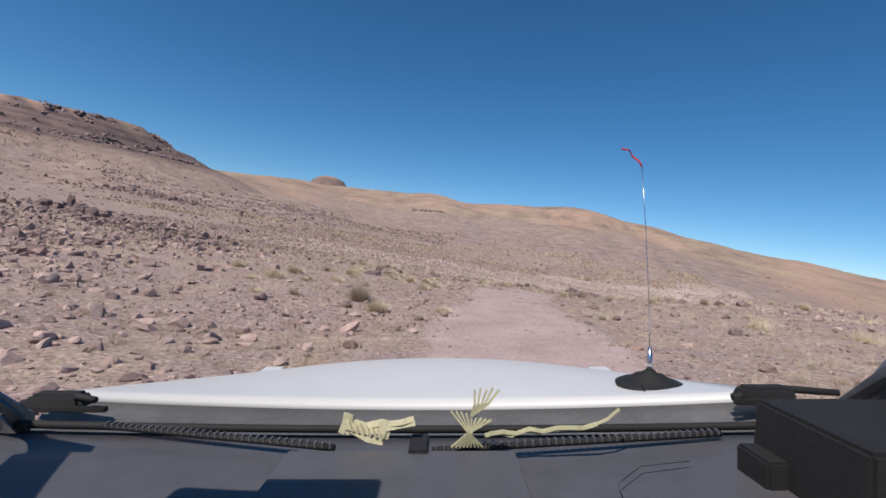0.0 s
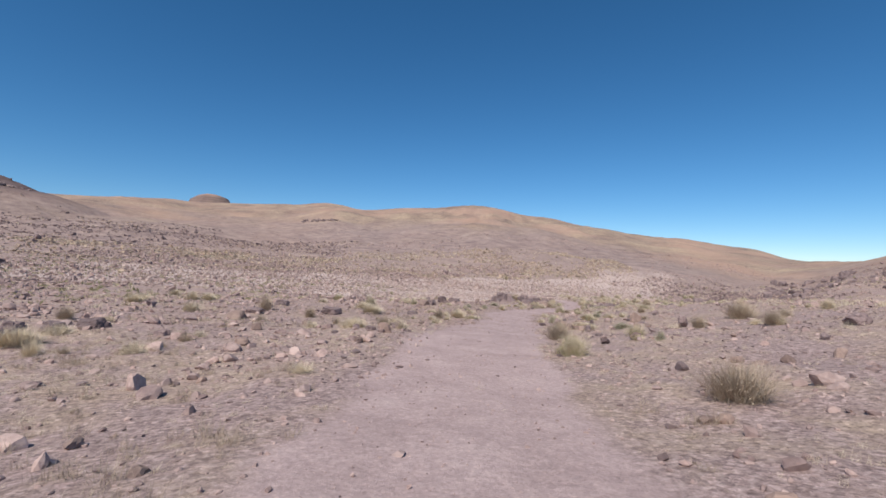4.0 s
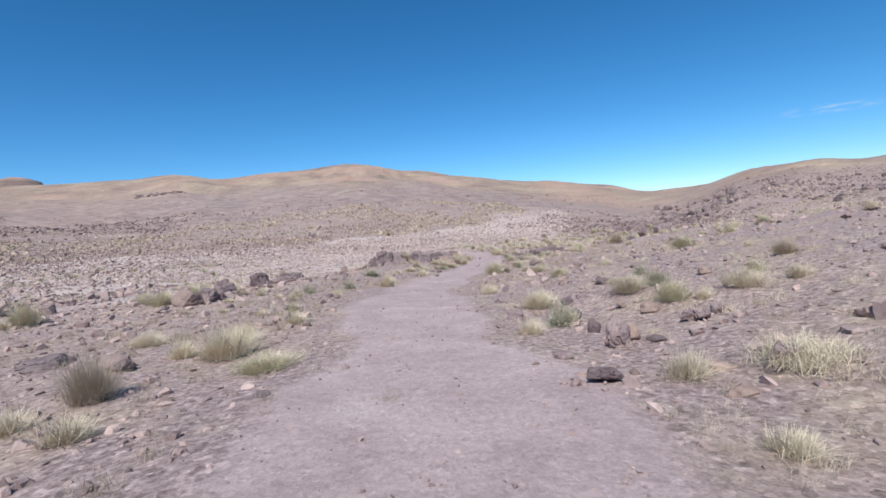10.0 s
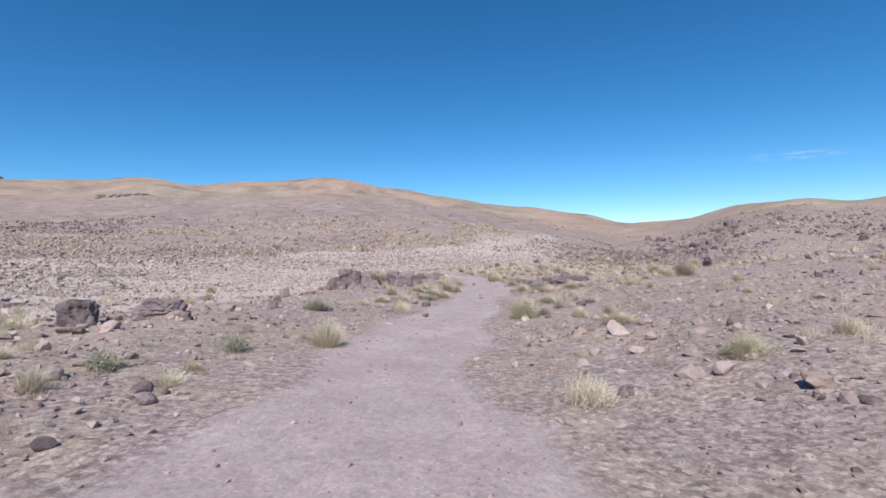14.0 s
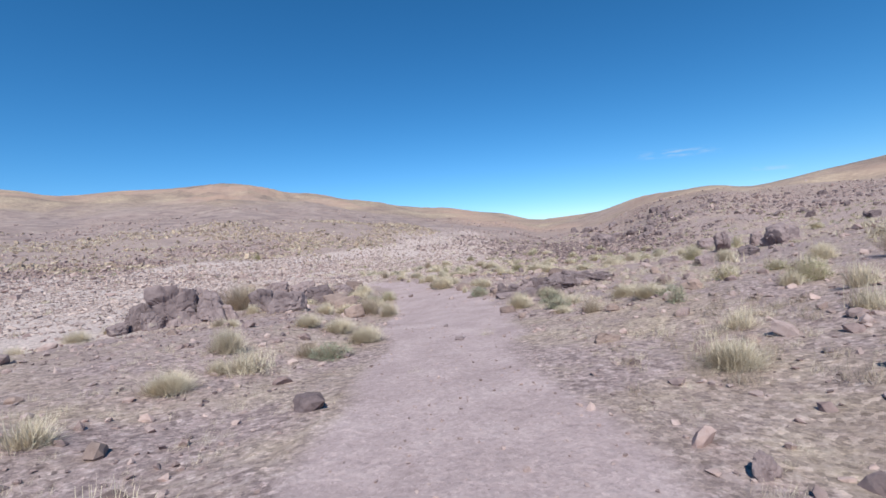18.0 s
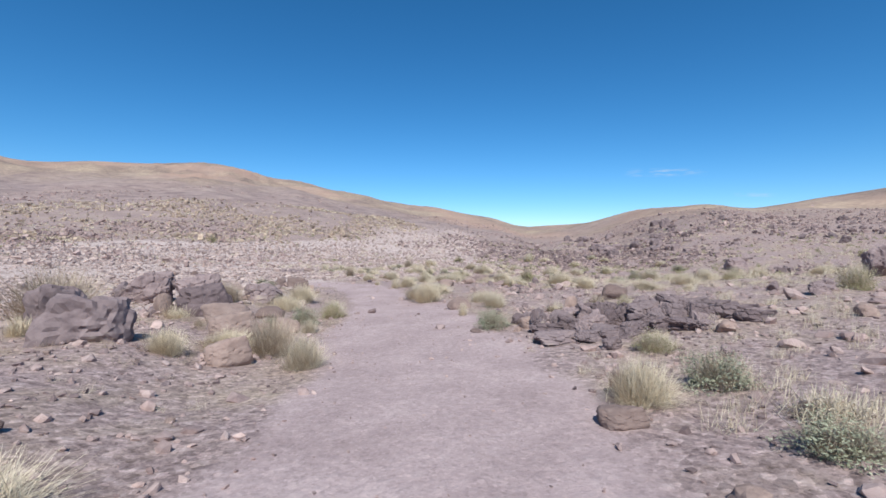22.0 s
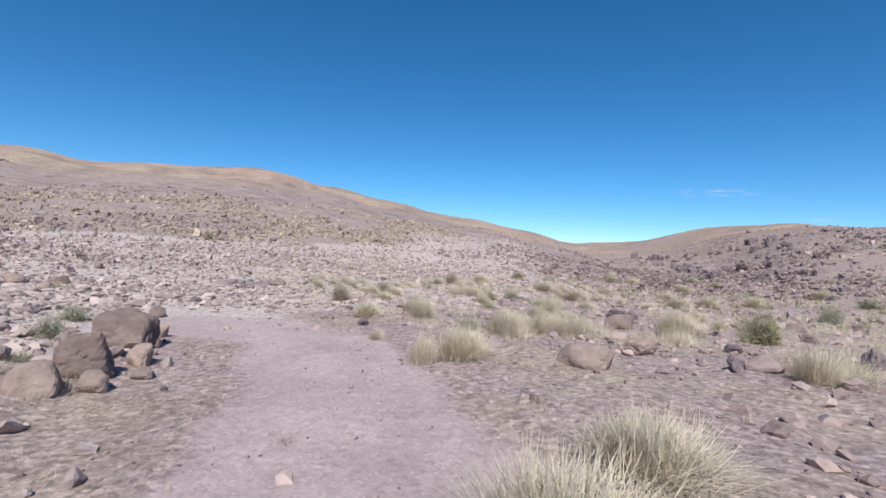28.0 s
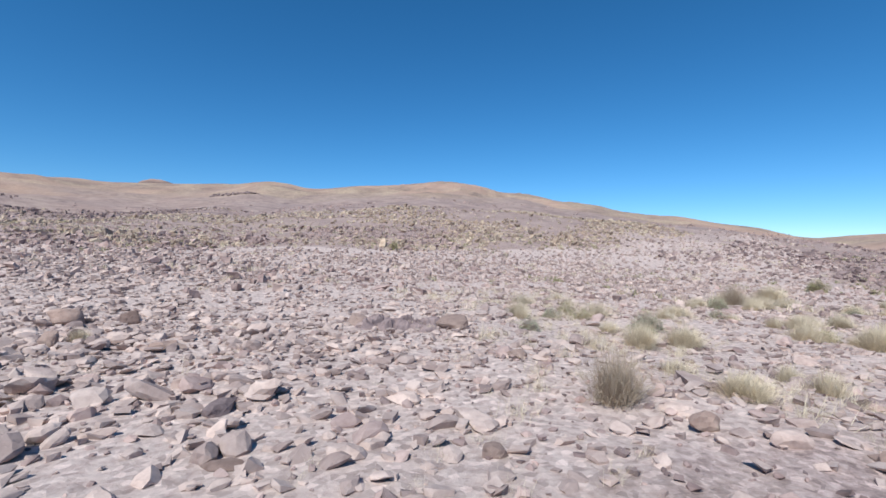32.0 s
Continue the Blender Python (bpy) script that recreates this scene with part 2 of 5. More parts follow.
# the track: along y, its x, its height and its lean to the side
TRACK_Y = [-14, 0, 3.3, 6.6, 10.1, 13.8, 22.3, 29.7, 38.8, 42.9, 48.5, 52.8, 56.2, 59, 62.5, 72.2, 75.6, 78.8, 81.5, 84.8, 89.2, 93.5, 95.9, 104.5, 106, 109.5, 112.2, 114.2, 120, 128.0]
TRACK_X = [4, 0, -0.21, -0.47, -0.89, -1.38, -2.98, -3.75, -4.05, -3.9, -3.56, -2.95, -2.3, -2.14, -1.67, -1.37, -0.13, 1.1, 2.24, 3.48, 5.25, 7.2, 8.05, 10.57, 10.82, 11.25, 11.38, 11.17, 9.6, 7.0]
TRACK_Z = [0.25, -0, -0.2, -0.35, -0.5, -0.5, -0.44, -0.53, -1.32, -1.47, -1.68, -2.07, -2.38, -2.54, -2.81, -3.29, -3.52, -3.72, -3.85, -4.06, -4.32, -4.57, -4.77, -5.03, -5.11, -5.18, -5.17, -5.18, -5.2, -5.2]
TRACK_LEAN = [0.13, 0.112, 0.115, 0.106, 0.096, 0.073, 0.036, 0.021, -0.007, -0.033, -0.047, -0.056, -0.053, -0.041, -0.027, -0.058, -0.088, -0.076, -0.043, 0.003, 0.001, -0.008, 0.046, 0.06, 0.06, 0.041, 0.027, 0.018, 0, 0.0]


def curve(y, vals):
    """The track's table, smoothed over two metres."""
    return sum(np.interp(y + d, TRACK_Y, vals) for d in (-2.0, -1.0, 0.0, 1.0, 2.0)) / 5


# the ring of hills round the middle of the walk: bearing to the left of +y, height of the skyline in degrees, distance of the crest
HILL_B = [-180, -110, -85, -67, -62, -57, -54, -51, -48, -45, -42, -39, -36, -33, -30, -27, -24, -20, -16, -12, -8, -4, -1, 2, 5, 8, 12, 16, 20, 24, 28, 32, 36, 41, 46, 60, 90, 140, 180]
HILL_E = [3.0, 5.5, 5.2, 4.84, 4.04, 3.17, 2.86, 3.62, 3.42, 3.33, 2.21, 1.62, 1.61, 1.38, 2.68, 2.84, 3.66, 3.99, 4.68, 5.39, 6.44, 6.77, 7.74, 8.15, 7.6, 7.24, 7.0, 6.55, 7.47, 7.09, 6.72, 6.45, 6.24, 6.3, 6.0, 5.2, 5.2, 4.5, 3.0]
HILL_R = [300, 290, 290, 290, 270, 250, 235, 220, 226, 251, 315, 378, 632, 980, 920, 842, 757, 682, 648, 632, 622, 620, 620, 620, 613, 603, 600, 600, 617, 635, 655, 675, 668, 650, 580, 520, 480, 350, 300]


def across(x, y):
    """Metres to the left of the dry valley's line, which runs to the gap between the hills."""
    return -0.83 * (x - 14) + 0.55 * (y - 112)


def beyond(x, y):
    """Metres past the walk's start, square to the pale stream bed."""
    return -0.5 * x + 0.86 * y


def off_track(x, y):
    """Distance from the middle of the track, with its bend to the left at the end."""
    off = np.abs(x - curve(np.clip(y, -14, 128), TRACK_X)) + 2.5 * np.clip(y - 113.5, 0, 50)
    for x0, y0, x1, y1 in ((11.3, 110.0, 11.8, 113.0), (11.8, 113.0, 10.2, 115.2), (10.2, 115.2, 8.4, 116.2)):
        u = np.clip(((x - x0) * (x1 - x0) + (y - y0) * (y1 - y0)) / ((x1 - x0) ** 2 + (y1 - y0) ** 2), 0, 1)
        off = np.minimum(off, np.hypot(x - x0 - u * (x1 - x0), y - y0 - u * (y1 - y0)))
    return off


def table_hill(x, y):
    return np.hypot((x + 411) / 148, (y - 262) / 125) + 0.10 * fbm(x * 0.014, y * 0.014, 4) + 0.05 * fbm(x * 0.07, y * 0.07, 3)


def ground_z(x, y):
    x, y = np.asarray(x, float), np.asarray(y, float)
    yc = np.clip(y, -14, 128)
    xr, zr, lean = curve(yc, TRACK_X), curve(yc, TRACK_Z), curve(yc, TRACK_LEAN)
    p = x - xr
    off = off_track(x, y)
    z = zr + lean * np.clip(p, -2.4, 2.4)
    # right-hand slope, left-hand bank, and the rise on the far side of the dry valley
    slope = np.interp(y, [0, 30, 48, 75, 92, 102, 110, 120], [0.06, 0.07, 0.12, 0.11, 0.09, 0.03, -0.02, -0.05])
    z = z + slope * smooth(2.0, 7.0, p) * (np.clip(p - 2.2, 0, 18) + 0.35 * np.clip(p - 20.2, 0, 30))
    bank = np.interp(y, [0, 30, 45, 60, 80, 93, 112, 120, 126], [-0.2, -0.5, -0.25, 0.0, 0.25, 0.5, 0.4, 0.15, 0.0])
    z = z + bank * smooth(2.4, 6.0, -p)
    q = across(x, y)
    z = z + 0.06 * np.clip(q - 20, 0, 45) * smooth(16, 34, q)
    rough = smooth(1.4, 4.5, off)
    z = z + rough * (0.34 * fbm(x * 0.11, y * 0.11, 4) + 0.11 * fbm(x * 0.9, y * 0.9, 3)) + 0.018 * fbm(x * 1.7, y * 1.7, 3)
    # shallow ruts
    z = z - 0.03 * (np.exp(-((off - 0.75) / 0.22) ** 2)) * (1 - rough)
    # hills
    dx, dy = x - 1, y - 72
    r = np.hypot(dx, dy)
    b = np.degrees(np.arctan2(-dx, dy))
    e = np.radians((np.interp(b - 1.2, HILL_B, HILL_E) + np.interp(b, HILL_B, HILL_E) + np.interp(b + 1.2, HILL_B, HILL_E)) / 3)
    crest = (np.interp(b - 4, HILL_B, HILL_R) + np.interp(b, HILL_B, HILL_R) + np.interp(b + 4, HILL_B, HILL_R)) / 3
    u = r / crest
    top = crest * np.tan(e)
    up = np.where(u < 1, np.clip(u, 0, 1) ** np.interp(b, [-60, -35, 30, 55], [1.5, 1.15, 1.6, 1.35]), 1 - 0.35 * np.clip(u - 1, 0, 2.2))
    gully = fbm(x * 0.008 + 3, y * 0.008, 5) * 0.22 - np.abs(fbm(x * 0.016, y * 0.016 + 8, 5)) * 0.24
    calm = 0.8 * smooth(0.80, 0.97, u) * (1 - smooth(1.0, 1.2, u))
    hz = -1.8 - 3.5 * (1 - smooth(0.1, 0.8, u)) + top * up * (1 + gully * smooth(0.1, 0.4, u) * (1 - calm))
    hz = hz + (2.2 * fbm(x * 0.035, y * 0.035, 5) - 3.0 * np.abs(fbm(x * 0.012 + 4, y * 0.012, 4))) * smooth(0.15, 0.4, u) * (1 - calm)
    hz = hz - 1.6 * np.exp(-(((b + 37) / 9) ** 2)) * (1 - smooth(0.35, 0.8, u))
    # flat-topped hills behind
    hump = np.hypot((x + 640) / 66, (y - 1064) / 50)
    hz = np.maximum(hz, 144 - 30 * np.clip(hump, 0, 0.85) ** 2 - 16 * smooth(0.7, 0.95, hump) - 150 * smooth(0.8, 1.7, hump))
    mx = table_hill(x, y)
    table = 60 - 9 * smooth(0.62, 0.66, mx) - 5 * smooth(0.66, 0.78, mx) - 6 * smooth(0.79, 0.82, mx) - 60 * smooth(0.75, 2.1, mx)
    hz = np.maximum(hz, table)
    w = smooth(22, 100, np.hypot(p, np.clip(y - 126, 0, 4000) + np.clip(-8 - y, 0, 4000)))
    z = z * (1 - w) + hz * w
    fall = smooth(1500, 3200, r)
    return z * (1 - fall)


def graded(lo, hi, step, reach, grow):
    """Even steps from lo to hi, then growing ones out to reach."""
    mid_part = np.arange(lo, hi + step / 2, step)
    out, s, v0 = [], step, 0.0
    while v0 < reach:
        s = min(s * grow, 20 if v0 < 900 else 160)
        v0 += s
        out.append(v0)
    out = np.array(out)
    return np.concatenate([lo - out[::-1], mid_part, hi + out])


def mesh_from(name, verts, faces, smooth_faces=True):
    me = bpy.data.meshes.new(name)
    k = faces.shape[1]
    me.vertices.add(len(verts))
    me.vertices.foreach_set("co", np.ascontiguousarray(verts, dtype=np.float32).ravel())
    me.loops.add(faces.size)
    me.loops.foreach_set("vertex_index", np.ascontiguousarray(faces, dtype=np.int32).ravel())
    me.polygons.add(len(faces))
    me.polygons.foreach_set("loop_start", np.arange(0, faces.size, k, dtype=np.int32))
    me.polygons.foreach_set("use_smooth", np.full(len(faces), smooth_faces))
    me.update(calc_edges=True)
    return me


gx, gy = graded(-28, 40, 0.4, 3600, 1.04), graded(-5, 140, 0.4, 3600, 1.04)
X, Y = np.meshgrid(gx, gy)
Z = ground_z(X, Y)
nx, ny = len(gx), len(gy)
idx = np.arange(nx * ny).reshape(ny, nx)
quads = np.stack([idx[:-1, :-1], idx[:-1, 1:], idx[1:, 1:], idx[1:, :-1]], -1).reshape(-1, 4)
me = mesh_from("ground", np.stack([X, Y, Z], -1).reshape(-1, 3), quads)


def zones(x, y):
    """Track, dry wash and hill earth, each 0 to 1."""
    wide = np.interp(y, [0, 16, 30, 50, 70, 85, 97, 104, 112, 120], [1.8, 2.1, 1.9, 1.8, 1.5, 1.3, 1.6, 1.8, 1.3, 0.9]) + 0.9 * fbm(x * 0.3, y * 0.3, 3)
    track = 1 - smooth(wide * 0.75, wide * 1.45, off_track(x, y))
    q = across(x, y) + 9 * fbm(x * 0.045, y * 0.045 + 4, 4)
    wash = smooth(2, 9, q) * (1 - smooth(24, 38, q)) * smooth(45, 70, y + 0.2 * x) * (1 - smooth(165, 225, y)) * (0.75 + 0.5 * fbm(x * 0.2, y * 0.2, 3)) * smooth(-26, -8, x)
    bed = beyond(x, y) + 8 * fbm(x * 0.05 + 9, y * 0.05, 4)
    wash = np.maximum(wash, smooth(93, 101, bed) * (1 - smooth(137, 146, bed)) * smooth(-95, -60, x) * (1 - smooth(25, 50, x)))
    hill = smooth(70, 180, np.hypot(x - 1, y - 72))
    return track, wash, hill


def cliffs(x, y):
    """Bare rock on the edges of the flat-topped hills."""
    mx = table_hill(x, y)
    hump = np.hypot((x + 640) / 66, (y - 1064) / 50)
    return np.clip(smooth(0.60, 0.63, mx) * (1 - smooth(0.92, 1.15, mx)) + 0.8 * smooth(0.3, 0.5, hump) * (1 - smooth(0.9, 1.2, hump)), 0, 1)


col = me.color_attributes.new("zone", "FLOAT_COLOR", "POINT")
zr_, zg_, zb_ = zones(X.ravel(), Y.ravel())
col.data.foreach_set("color", np.stack([zr_, zg_, zb_, cliffs(X.ravel(), Y.ravel())], -1).astype(np.float32).ravel())
me.materials.append(MAT_GROUND)
ground = tagged(new("ground", me), "stony desert ground with a pinkish dirt track and dry hills", "ground", kind="structure")


# ---- builders ----
def part(name, bm, material, parent=None, label="", smooth_faces=False):
    """A bmesh as one mesh object under a thing or a part."""
    me = bpy.data.meshes.new(name)
    bm.to_mesh(me)
    bm.free()
    me.materials.append(material)
    if smooth_faces:
        me.polygons.foreach_set("use_smooth", np.full(len(me.polygons), True))
    ob = new(name, me)
    if parent:
        ob.parent = parent
    return tagged(ob, label)


def at(x, y, sink=0.0):
    return float(ground_z(x, y)) - sink


def rock_mesh(name, seed, detail, material, slab=0.0, edge=26.0, crag=1.0):
    """A rock of about unit size on z = 0: a broken polyhedron with cracks; a low edge number rounds it."""
    rnd = random.Random(seed)
    bm = bmesh.new()
    bmesh.ops.create_icosphere(bm, subdivisions=detail, radius=1.0)
    cuts = [(Vector(d) + Vector([rnd.gauss(0, 0.3) for _ in range(3)])).normalized() for d in ((1, 0, 0), (-1, 0, 0), (0, 1, 0), (0, -1, 0), (0, 0, 1), (0, 0, -1))]
    cuts += [Vector((rnd.gauss(0, 1), rnd.gauss(0, 1), rnd.gauss(0.3, 0.8))).normalized() for _ in range(9)]
    cuts = [(n, rnd.uniform(0.36, 0.56)) for n in cuts]
    o = Vector((rnd.uniform(-90, 90), rnd.uniform(-90, 90), rnd.uniform(-90, 90)))
    for v in bm.verts:
        c = v.co.normalized()
        c = c * sum((max(c.dot(n), 0.0) / d) ** edge for n, d in cuts) ** (-1 / edge)
        warp = c + 0.09 * noise.noise_vector(c * 3.0 + o)
        dist, cells = noise.voronoi(Vector((warp.x * 3.4, warp.y * 3.4, warp.z * 2.6)) + o * 0.1)
        gap = dist[1] - dist[0]
        grow = 0.10 * noise.noise(c * 2.0 + o) + crag * (0.13 * noise.cell(cells[0] * 7.7 + o) - 0.11 * max(0.0, 1 - gap / 0.11))
        grow += crag * 0.13 * (0.35 - abs(noise.noise(c * 5.0 - o))) * abs(noise.noise(c * 3.0 + o * 2)) * 2
        c = c * (1 + grow)
        c += noise.noise_vector(c * 9.0 + o) * 0.022 * crag + noise.noise_vector(c * 21.0 + o) * 0.010
        c.z *= 1 - slab
        v.co = c
    low = min(v.co.z for v in bm.verts)
    for v in bm.verts:
        v.co.z = v.co.z - low - 0.14
    me = bpy.data.meshes.new(name)
    bm.to_mesh(me)
    bm.free()
    me.materials.append(material)
    return me


def bedrock(parent, x, y, w, d, h, turn, seed, step=0.045):
    """A low mass of bedrock broken into tilted blocks by deep cracks, growing out of the ground."""
    rs = np.random.RandomState(seed)
    gu, gv = np.meshgrid(np.arange(-w * 0.62, w * 0.62, step), np.arange(-d * 0.62, d * 0.62, step))
    u = gu + 0.10 * fbm(gu * 2.2 + seed, gv * 2.2, 5)
    v = gv + 0.10 * fbm(gu * 2.2, gv * 2.2 + seed + 40, 5)
    r = np.hypot(u / (w * 0.5), v / (d * 0.5)) + 0.30 * fbm(u * 0.9 + seed, v * 0.9, 4)
    n = int(w * d * 15)
    su, sv = rs.uniform(-w * 0.65, w * 0.65, n), rs.uniform(-d * 0.65, d * 0.65, n)
    dist = np.hypot(u[..., None] - su, (v[..., None] - sv) * 1.25)
    order = np.argsort(dist, -1)[..., :2]
    near_d = np.take_along_axis(dist, order, -1)
    cell = order[..., 0]
    tilt_u, tilt_v, lift = rs.normal(0, 0.22, n), rs.normal(-0.1, 0.22, n), rs.uniform(-0.09, 0.09, n)
    block = lift[cell] + tilt_u[cell] * (u - su[cell]) + tilt_v[cell] * (v - sv[cell])
    gap = near_d[..., 1] - near_d[..., 0]
    crack = 0.10 * np.clip(1 - gap / 0.05, 0, 1) + 0.05 * np.clip(1 - gap / 0.16, 0, 1) ** 2
    dome = np.clip(1 - np.clip(r, 0, None) ** 2.6, -0.45, 1)
    z = h * dome + smooth(-0.2, 0.4, dome) * (block - crack) + 0.13 * fbm(u * 2.7, v * 2.7, 5) + 0.06 * fbm(u * 8.3, v * 8.3, 4)
    z = z - 0.07 * np.clip(0.06 - np.abs(fbm(u * 1.7 + 7, v * 1.7, 4)), 0, 1) / 0.06 * smooth(-0.2, 0.3, dome)
    c, s = math.cos(turn), math.sin(turn)
    px, py = x + gu * c - gv * s, y + gu * s + gv * c
    verts = np.stack([px, py, ground_z(px, py) - 0.08 + z], -1).reshape(-1, 3)
    k, m = gu.shape
    ids = np.arange(k * m).reshape(k, m)
    me = mesh_from("bedrock", verts, np.stack([ids[:-1, :-1], ids[:-1, 1:], ids[1:, 1:], ids[1:, :-1]], -1).reshape(-1, 4), False)
    me.materials.append(MAT_DARK_ROCK)
    ob = new("bedrock", me)
    ob.parent = parent
    return ob


def scatter(name, x, y, size, material, seed, label, flat=(0.35, 0.8), sink=0.22, big=False, rough=False):
    """Many loose stones joined into one mesh; the larger ones have more faces."""
    rs = np.random.RandomState(seed)
    outs, face_sets, first = [], [], 0
    fine = size > 0.3 if not rough else np.zeros(len(x), bool)
    for pick, level in ((~fine, 0 if rough else 2 if big else 1), (fine, 2)):
        n = int(pick.sum())
        if not n:
            continue
        bm = bmesh.new()
        if level == 0:
            bmesh.ops.create_cube(bm, size=0.72)
            bmesh.ops.triangulate(bm, faces=bm.faces)
        else:
            bmesh.ops.create_icosphere(bm, subdivisions=level, radius=0.5)
        base = np.array([v.co[:] for v in bm.verts])
        tris = np.array([[v.index for v in f.verts] for f in bm.faces])
        bm.free()
        k, sz, px, py = len(base), size[pick], x[pick], y[pick]
        vs = base[None] * rs.uniform(0.72 if level < 2 else 0.86, 1.28 if level < 2 else 1.14, (n, k, 1)) + rs.normal(0, 0.045 if level < 2 else 0.02, (n, k, 3))
        for _ in range(3 if level < 2 else 6):  # broken faces
            nrm = rs.normal(0, 1, (n, 3))
            nrm /= np.linalg.norm(nrm, axis=1, keepdims=True)
            over = np.clip((vs * nrm[:, None]).sum(-1) - rs.uniform(0.2, 0.36, (n, 1)), 0, None)
            vs = vs - over[..., None] * nrm[:, None]
        vs = vs * np.stack([np.ones(n), rs.uniform(0.55, 1.0, n), rs.uniform(*flat, n)], -1)[:, None] * sz[:, None, None]
        tilt, turn = rs.normal(0, 0.3, n), rs.uniform(0, 6.28, n)
        ct, st, cz, sn = np.cos(tilt)[:, None], np.sin(tilt)[:, None], np.cos(turn)[:, None], np.sin(turn)[:, None]
        vx, vz = vs[..., 0] * ct + vs[..., 2] * st, -vs[..., 0] * st + vs[..., 2] * ct
        vx, vy = vx * cz - vs[..., 1] * sn, vx * sn + vs[..., 1] * cz
        lift = ground_z(px, py) + sz * (0.5 * np.mean(flat) - sink)
        outs.append(np.stack([vx + px[:, None], vy + py[:, None], vz + lift[:, None]], -1).reshape(-1, 3))
        face_sets.append((tris[None] + (np.arange(n) * k)[:, None, None]).reshape(-1, 3) + first)
        first += n * k
    out, faces = np.concatenate(outs), np.concatenate(face_sets)
    me = mesh_from(name, out, faces, False)
    me.materials.append(material)
    return tagged(new(name, me), label, "stones", kind="stuff")


def draw_points(rs, n, x0, x1, y0, y1, keep):
    """n random places in a stretch of the plan, kept by a chance between 0 and 1."""
    xs, ys = [], []
    got = 0
    while got < n:
        x, y = rs.uniform(x0, x1, n), rs.uniform(y0, y1, n)
        ok = rs.rand(n) < keep(x, y)
        xs.append(x[ok])
        ys.append(y[ok])
        got += int(ok.sum())
    return np.concatenate(xs)[:n], np.concatenate(ys)[:n]


def patch(x, y, s, lo=-0.12, hi=0.25):
    return smooth(lo, hi, fbm(x * s + 5, y * s - 3, 4))


def clear(x, y, w=1.7):
    """1 away from the track, nearly 0 on it."""
    return 0.03 + 0.97 * smooth(w * 0.6, w * 1.5, off_track(x, y))


# ---- loose stones ----
rs = np.random.RandomState(11)
near = lambda x, y: clear(x, y, 1.9) * (0.25 + 0.75 * patch(x, y, 0.35)) * np.exp(-off_track(x, y) / 11)
x, y = draw_points(rs, 18000, -26, 36, 2, 128, near)
scatter("gravel_stones", x, y, np.clip(rs.lognormal(-2.45, 0.5, len(x)), 0.04, 0.34), MAT_STONE, 1, "small reddish grey stones strewn beside the track")
x, y = draw_points(rs, 21000, -26, 36, 2, 128, lambda x, y: smooth(1.8, 3.4, off_track(x, y)) * (0.15 + 0.85 * patch(x, y, 0.28, -0.1, 0.25)) * np.exp(-off_track(x, y) / 12))
scatter("dark_gravel", x, y, np.clip(rs.lognormal(-2.75, 0.45, len(x)), 0.03, 0.17), MAT_RUBBLE, 12, "dark purplish grit and small stones beside the track", flat=(0.3, 0.65), sink=0.12, rough=True)
x, y = draw_points(rs, 5000, -6, 16, 4, 116, lambda x, y: (1 - smooth(1.6, 3.2, off_track(x, y))) * (0.3 + 0.7 * patch(x, y, 0.5)))
scatter("track_pebbles", x, y, np.clip(rs.lognormal(-3.5, 0.4, len(x)), 0.015, 0.09), MAT_STONE, 2, "pebbles lying on the dirt track", sink=0.12, rough=True)


def wash_share(x, y):
    return zones(x, y)[1] * (0.35 + 0.65 * patch(x, y, 0.22, -0.3, 0.1)) * clear(x, y, 2.6)


x, y = draw_points(rs, 27000, -30, 40, 104, 160, lambda x, y: wash_share(x, y) * (1 - 0.8 * smooth(122, 150, y)))
scatter("scree_stones", x, y, np.clip(rs.lognormal(-2.05, 0.48, len(x)), 0.05, 0.26), MAT_WASH_STONE, 3, "pale broken stones heaped in the dry wash", flat=(0.25, 0.6), sink=0.10, rough=True)
x, y = draw_points(rs, 5200, -26, 34, 104, 140, lambda x, y: wash_share(x, y) * (1 - 0.6 * smooth(122, 146, y)))
scatter("scree_slabs", x, y, np.clip(rs.lognormal(-1.25, 0.3, len(x)), 0.2, 0.55), MAT_WASH_STONE, 13, "larger flat slabs lying in the dry wash", flat=(0.22, 0.5), sink=0.12, big=True)
x, y = draw_points(rs, 1500, -8, 9.5, 112, 125, lambda x, y: smooth(1.5, 3.0, off_track(x, y)) * smooth(104.0, 112.0, y + 0.5 * (10 - x)) * (0.3 + 0.7 * patch(x, y, 0.4)))
scatter("bank_slabs", x, y, np.clip(rs.lognormal(-1.35, 0.42, len(x)), 0.1, 0.62), MAT_WASH_STONE, 16, "broken slabs piled on the bank beside the bend", flat=(0.25, 0.6), sink=0.1, big=True)
x, y = draw_points(rs, 19000, -90, 70, 60, 205, lambda x, y: wash_share(x, y) * (1 - smooth(-28, -16, x) * (1 - smooth(128, 142, y))))
scatter("wash_stones", x, y, np.clip(rs.lognormal(-1.35, 0.45, len(x)), 0.12, 0.62), MAT_WASH_STONE, 4, "pale stones along the dry stream bed", sink=0.16, rough=True)
x, y = draw_points(rs, 8500, -75, -3, 4, 105, lambda x, y: clear(x, y, 3.0) * (0.15 + 0.85 * patch(x, y, 0.10)) * (1 - 0.7 * smooth(25, 70, off_track(x, y))))
scatter("slope_stones", x, y, np.clip(rs.lognormal(-1.55, 0.5, len(x)), 0.10, 0.8), MAT_STONE, 5, "reddish stones on the stony slope beside the track")
x, y = draw_points(rs, 8500, 2, 80, 20, 150, lambda x, y: clear(x, y, 3.0) * (0.2 + 0.8 * patch(x, y, 0.12)) * (1 - 0.7 * smooth(25, 70, off_track(x, y))))
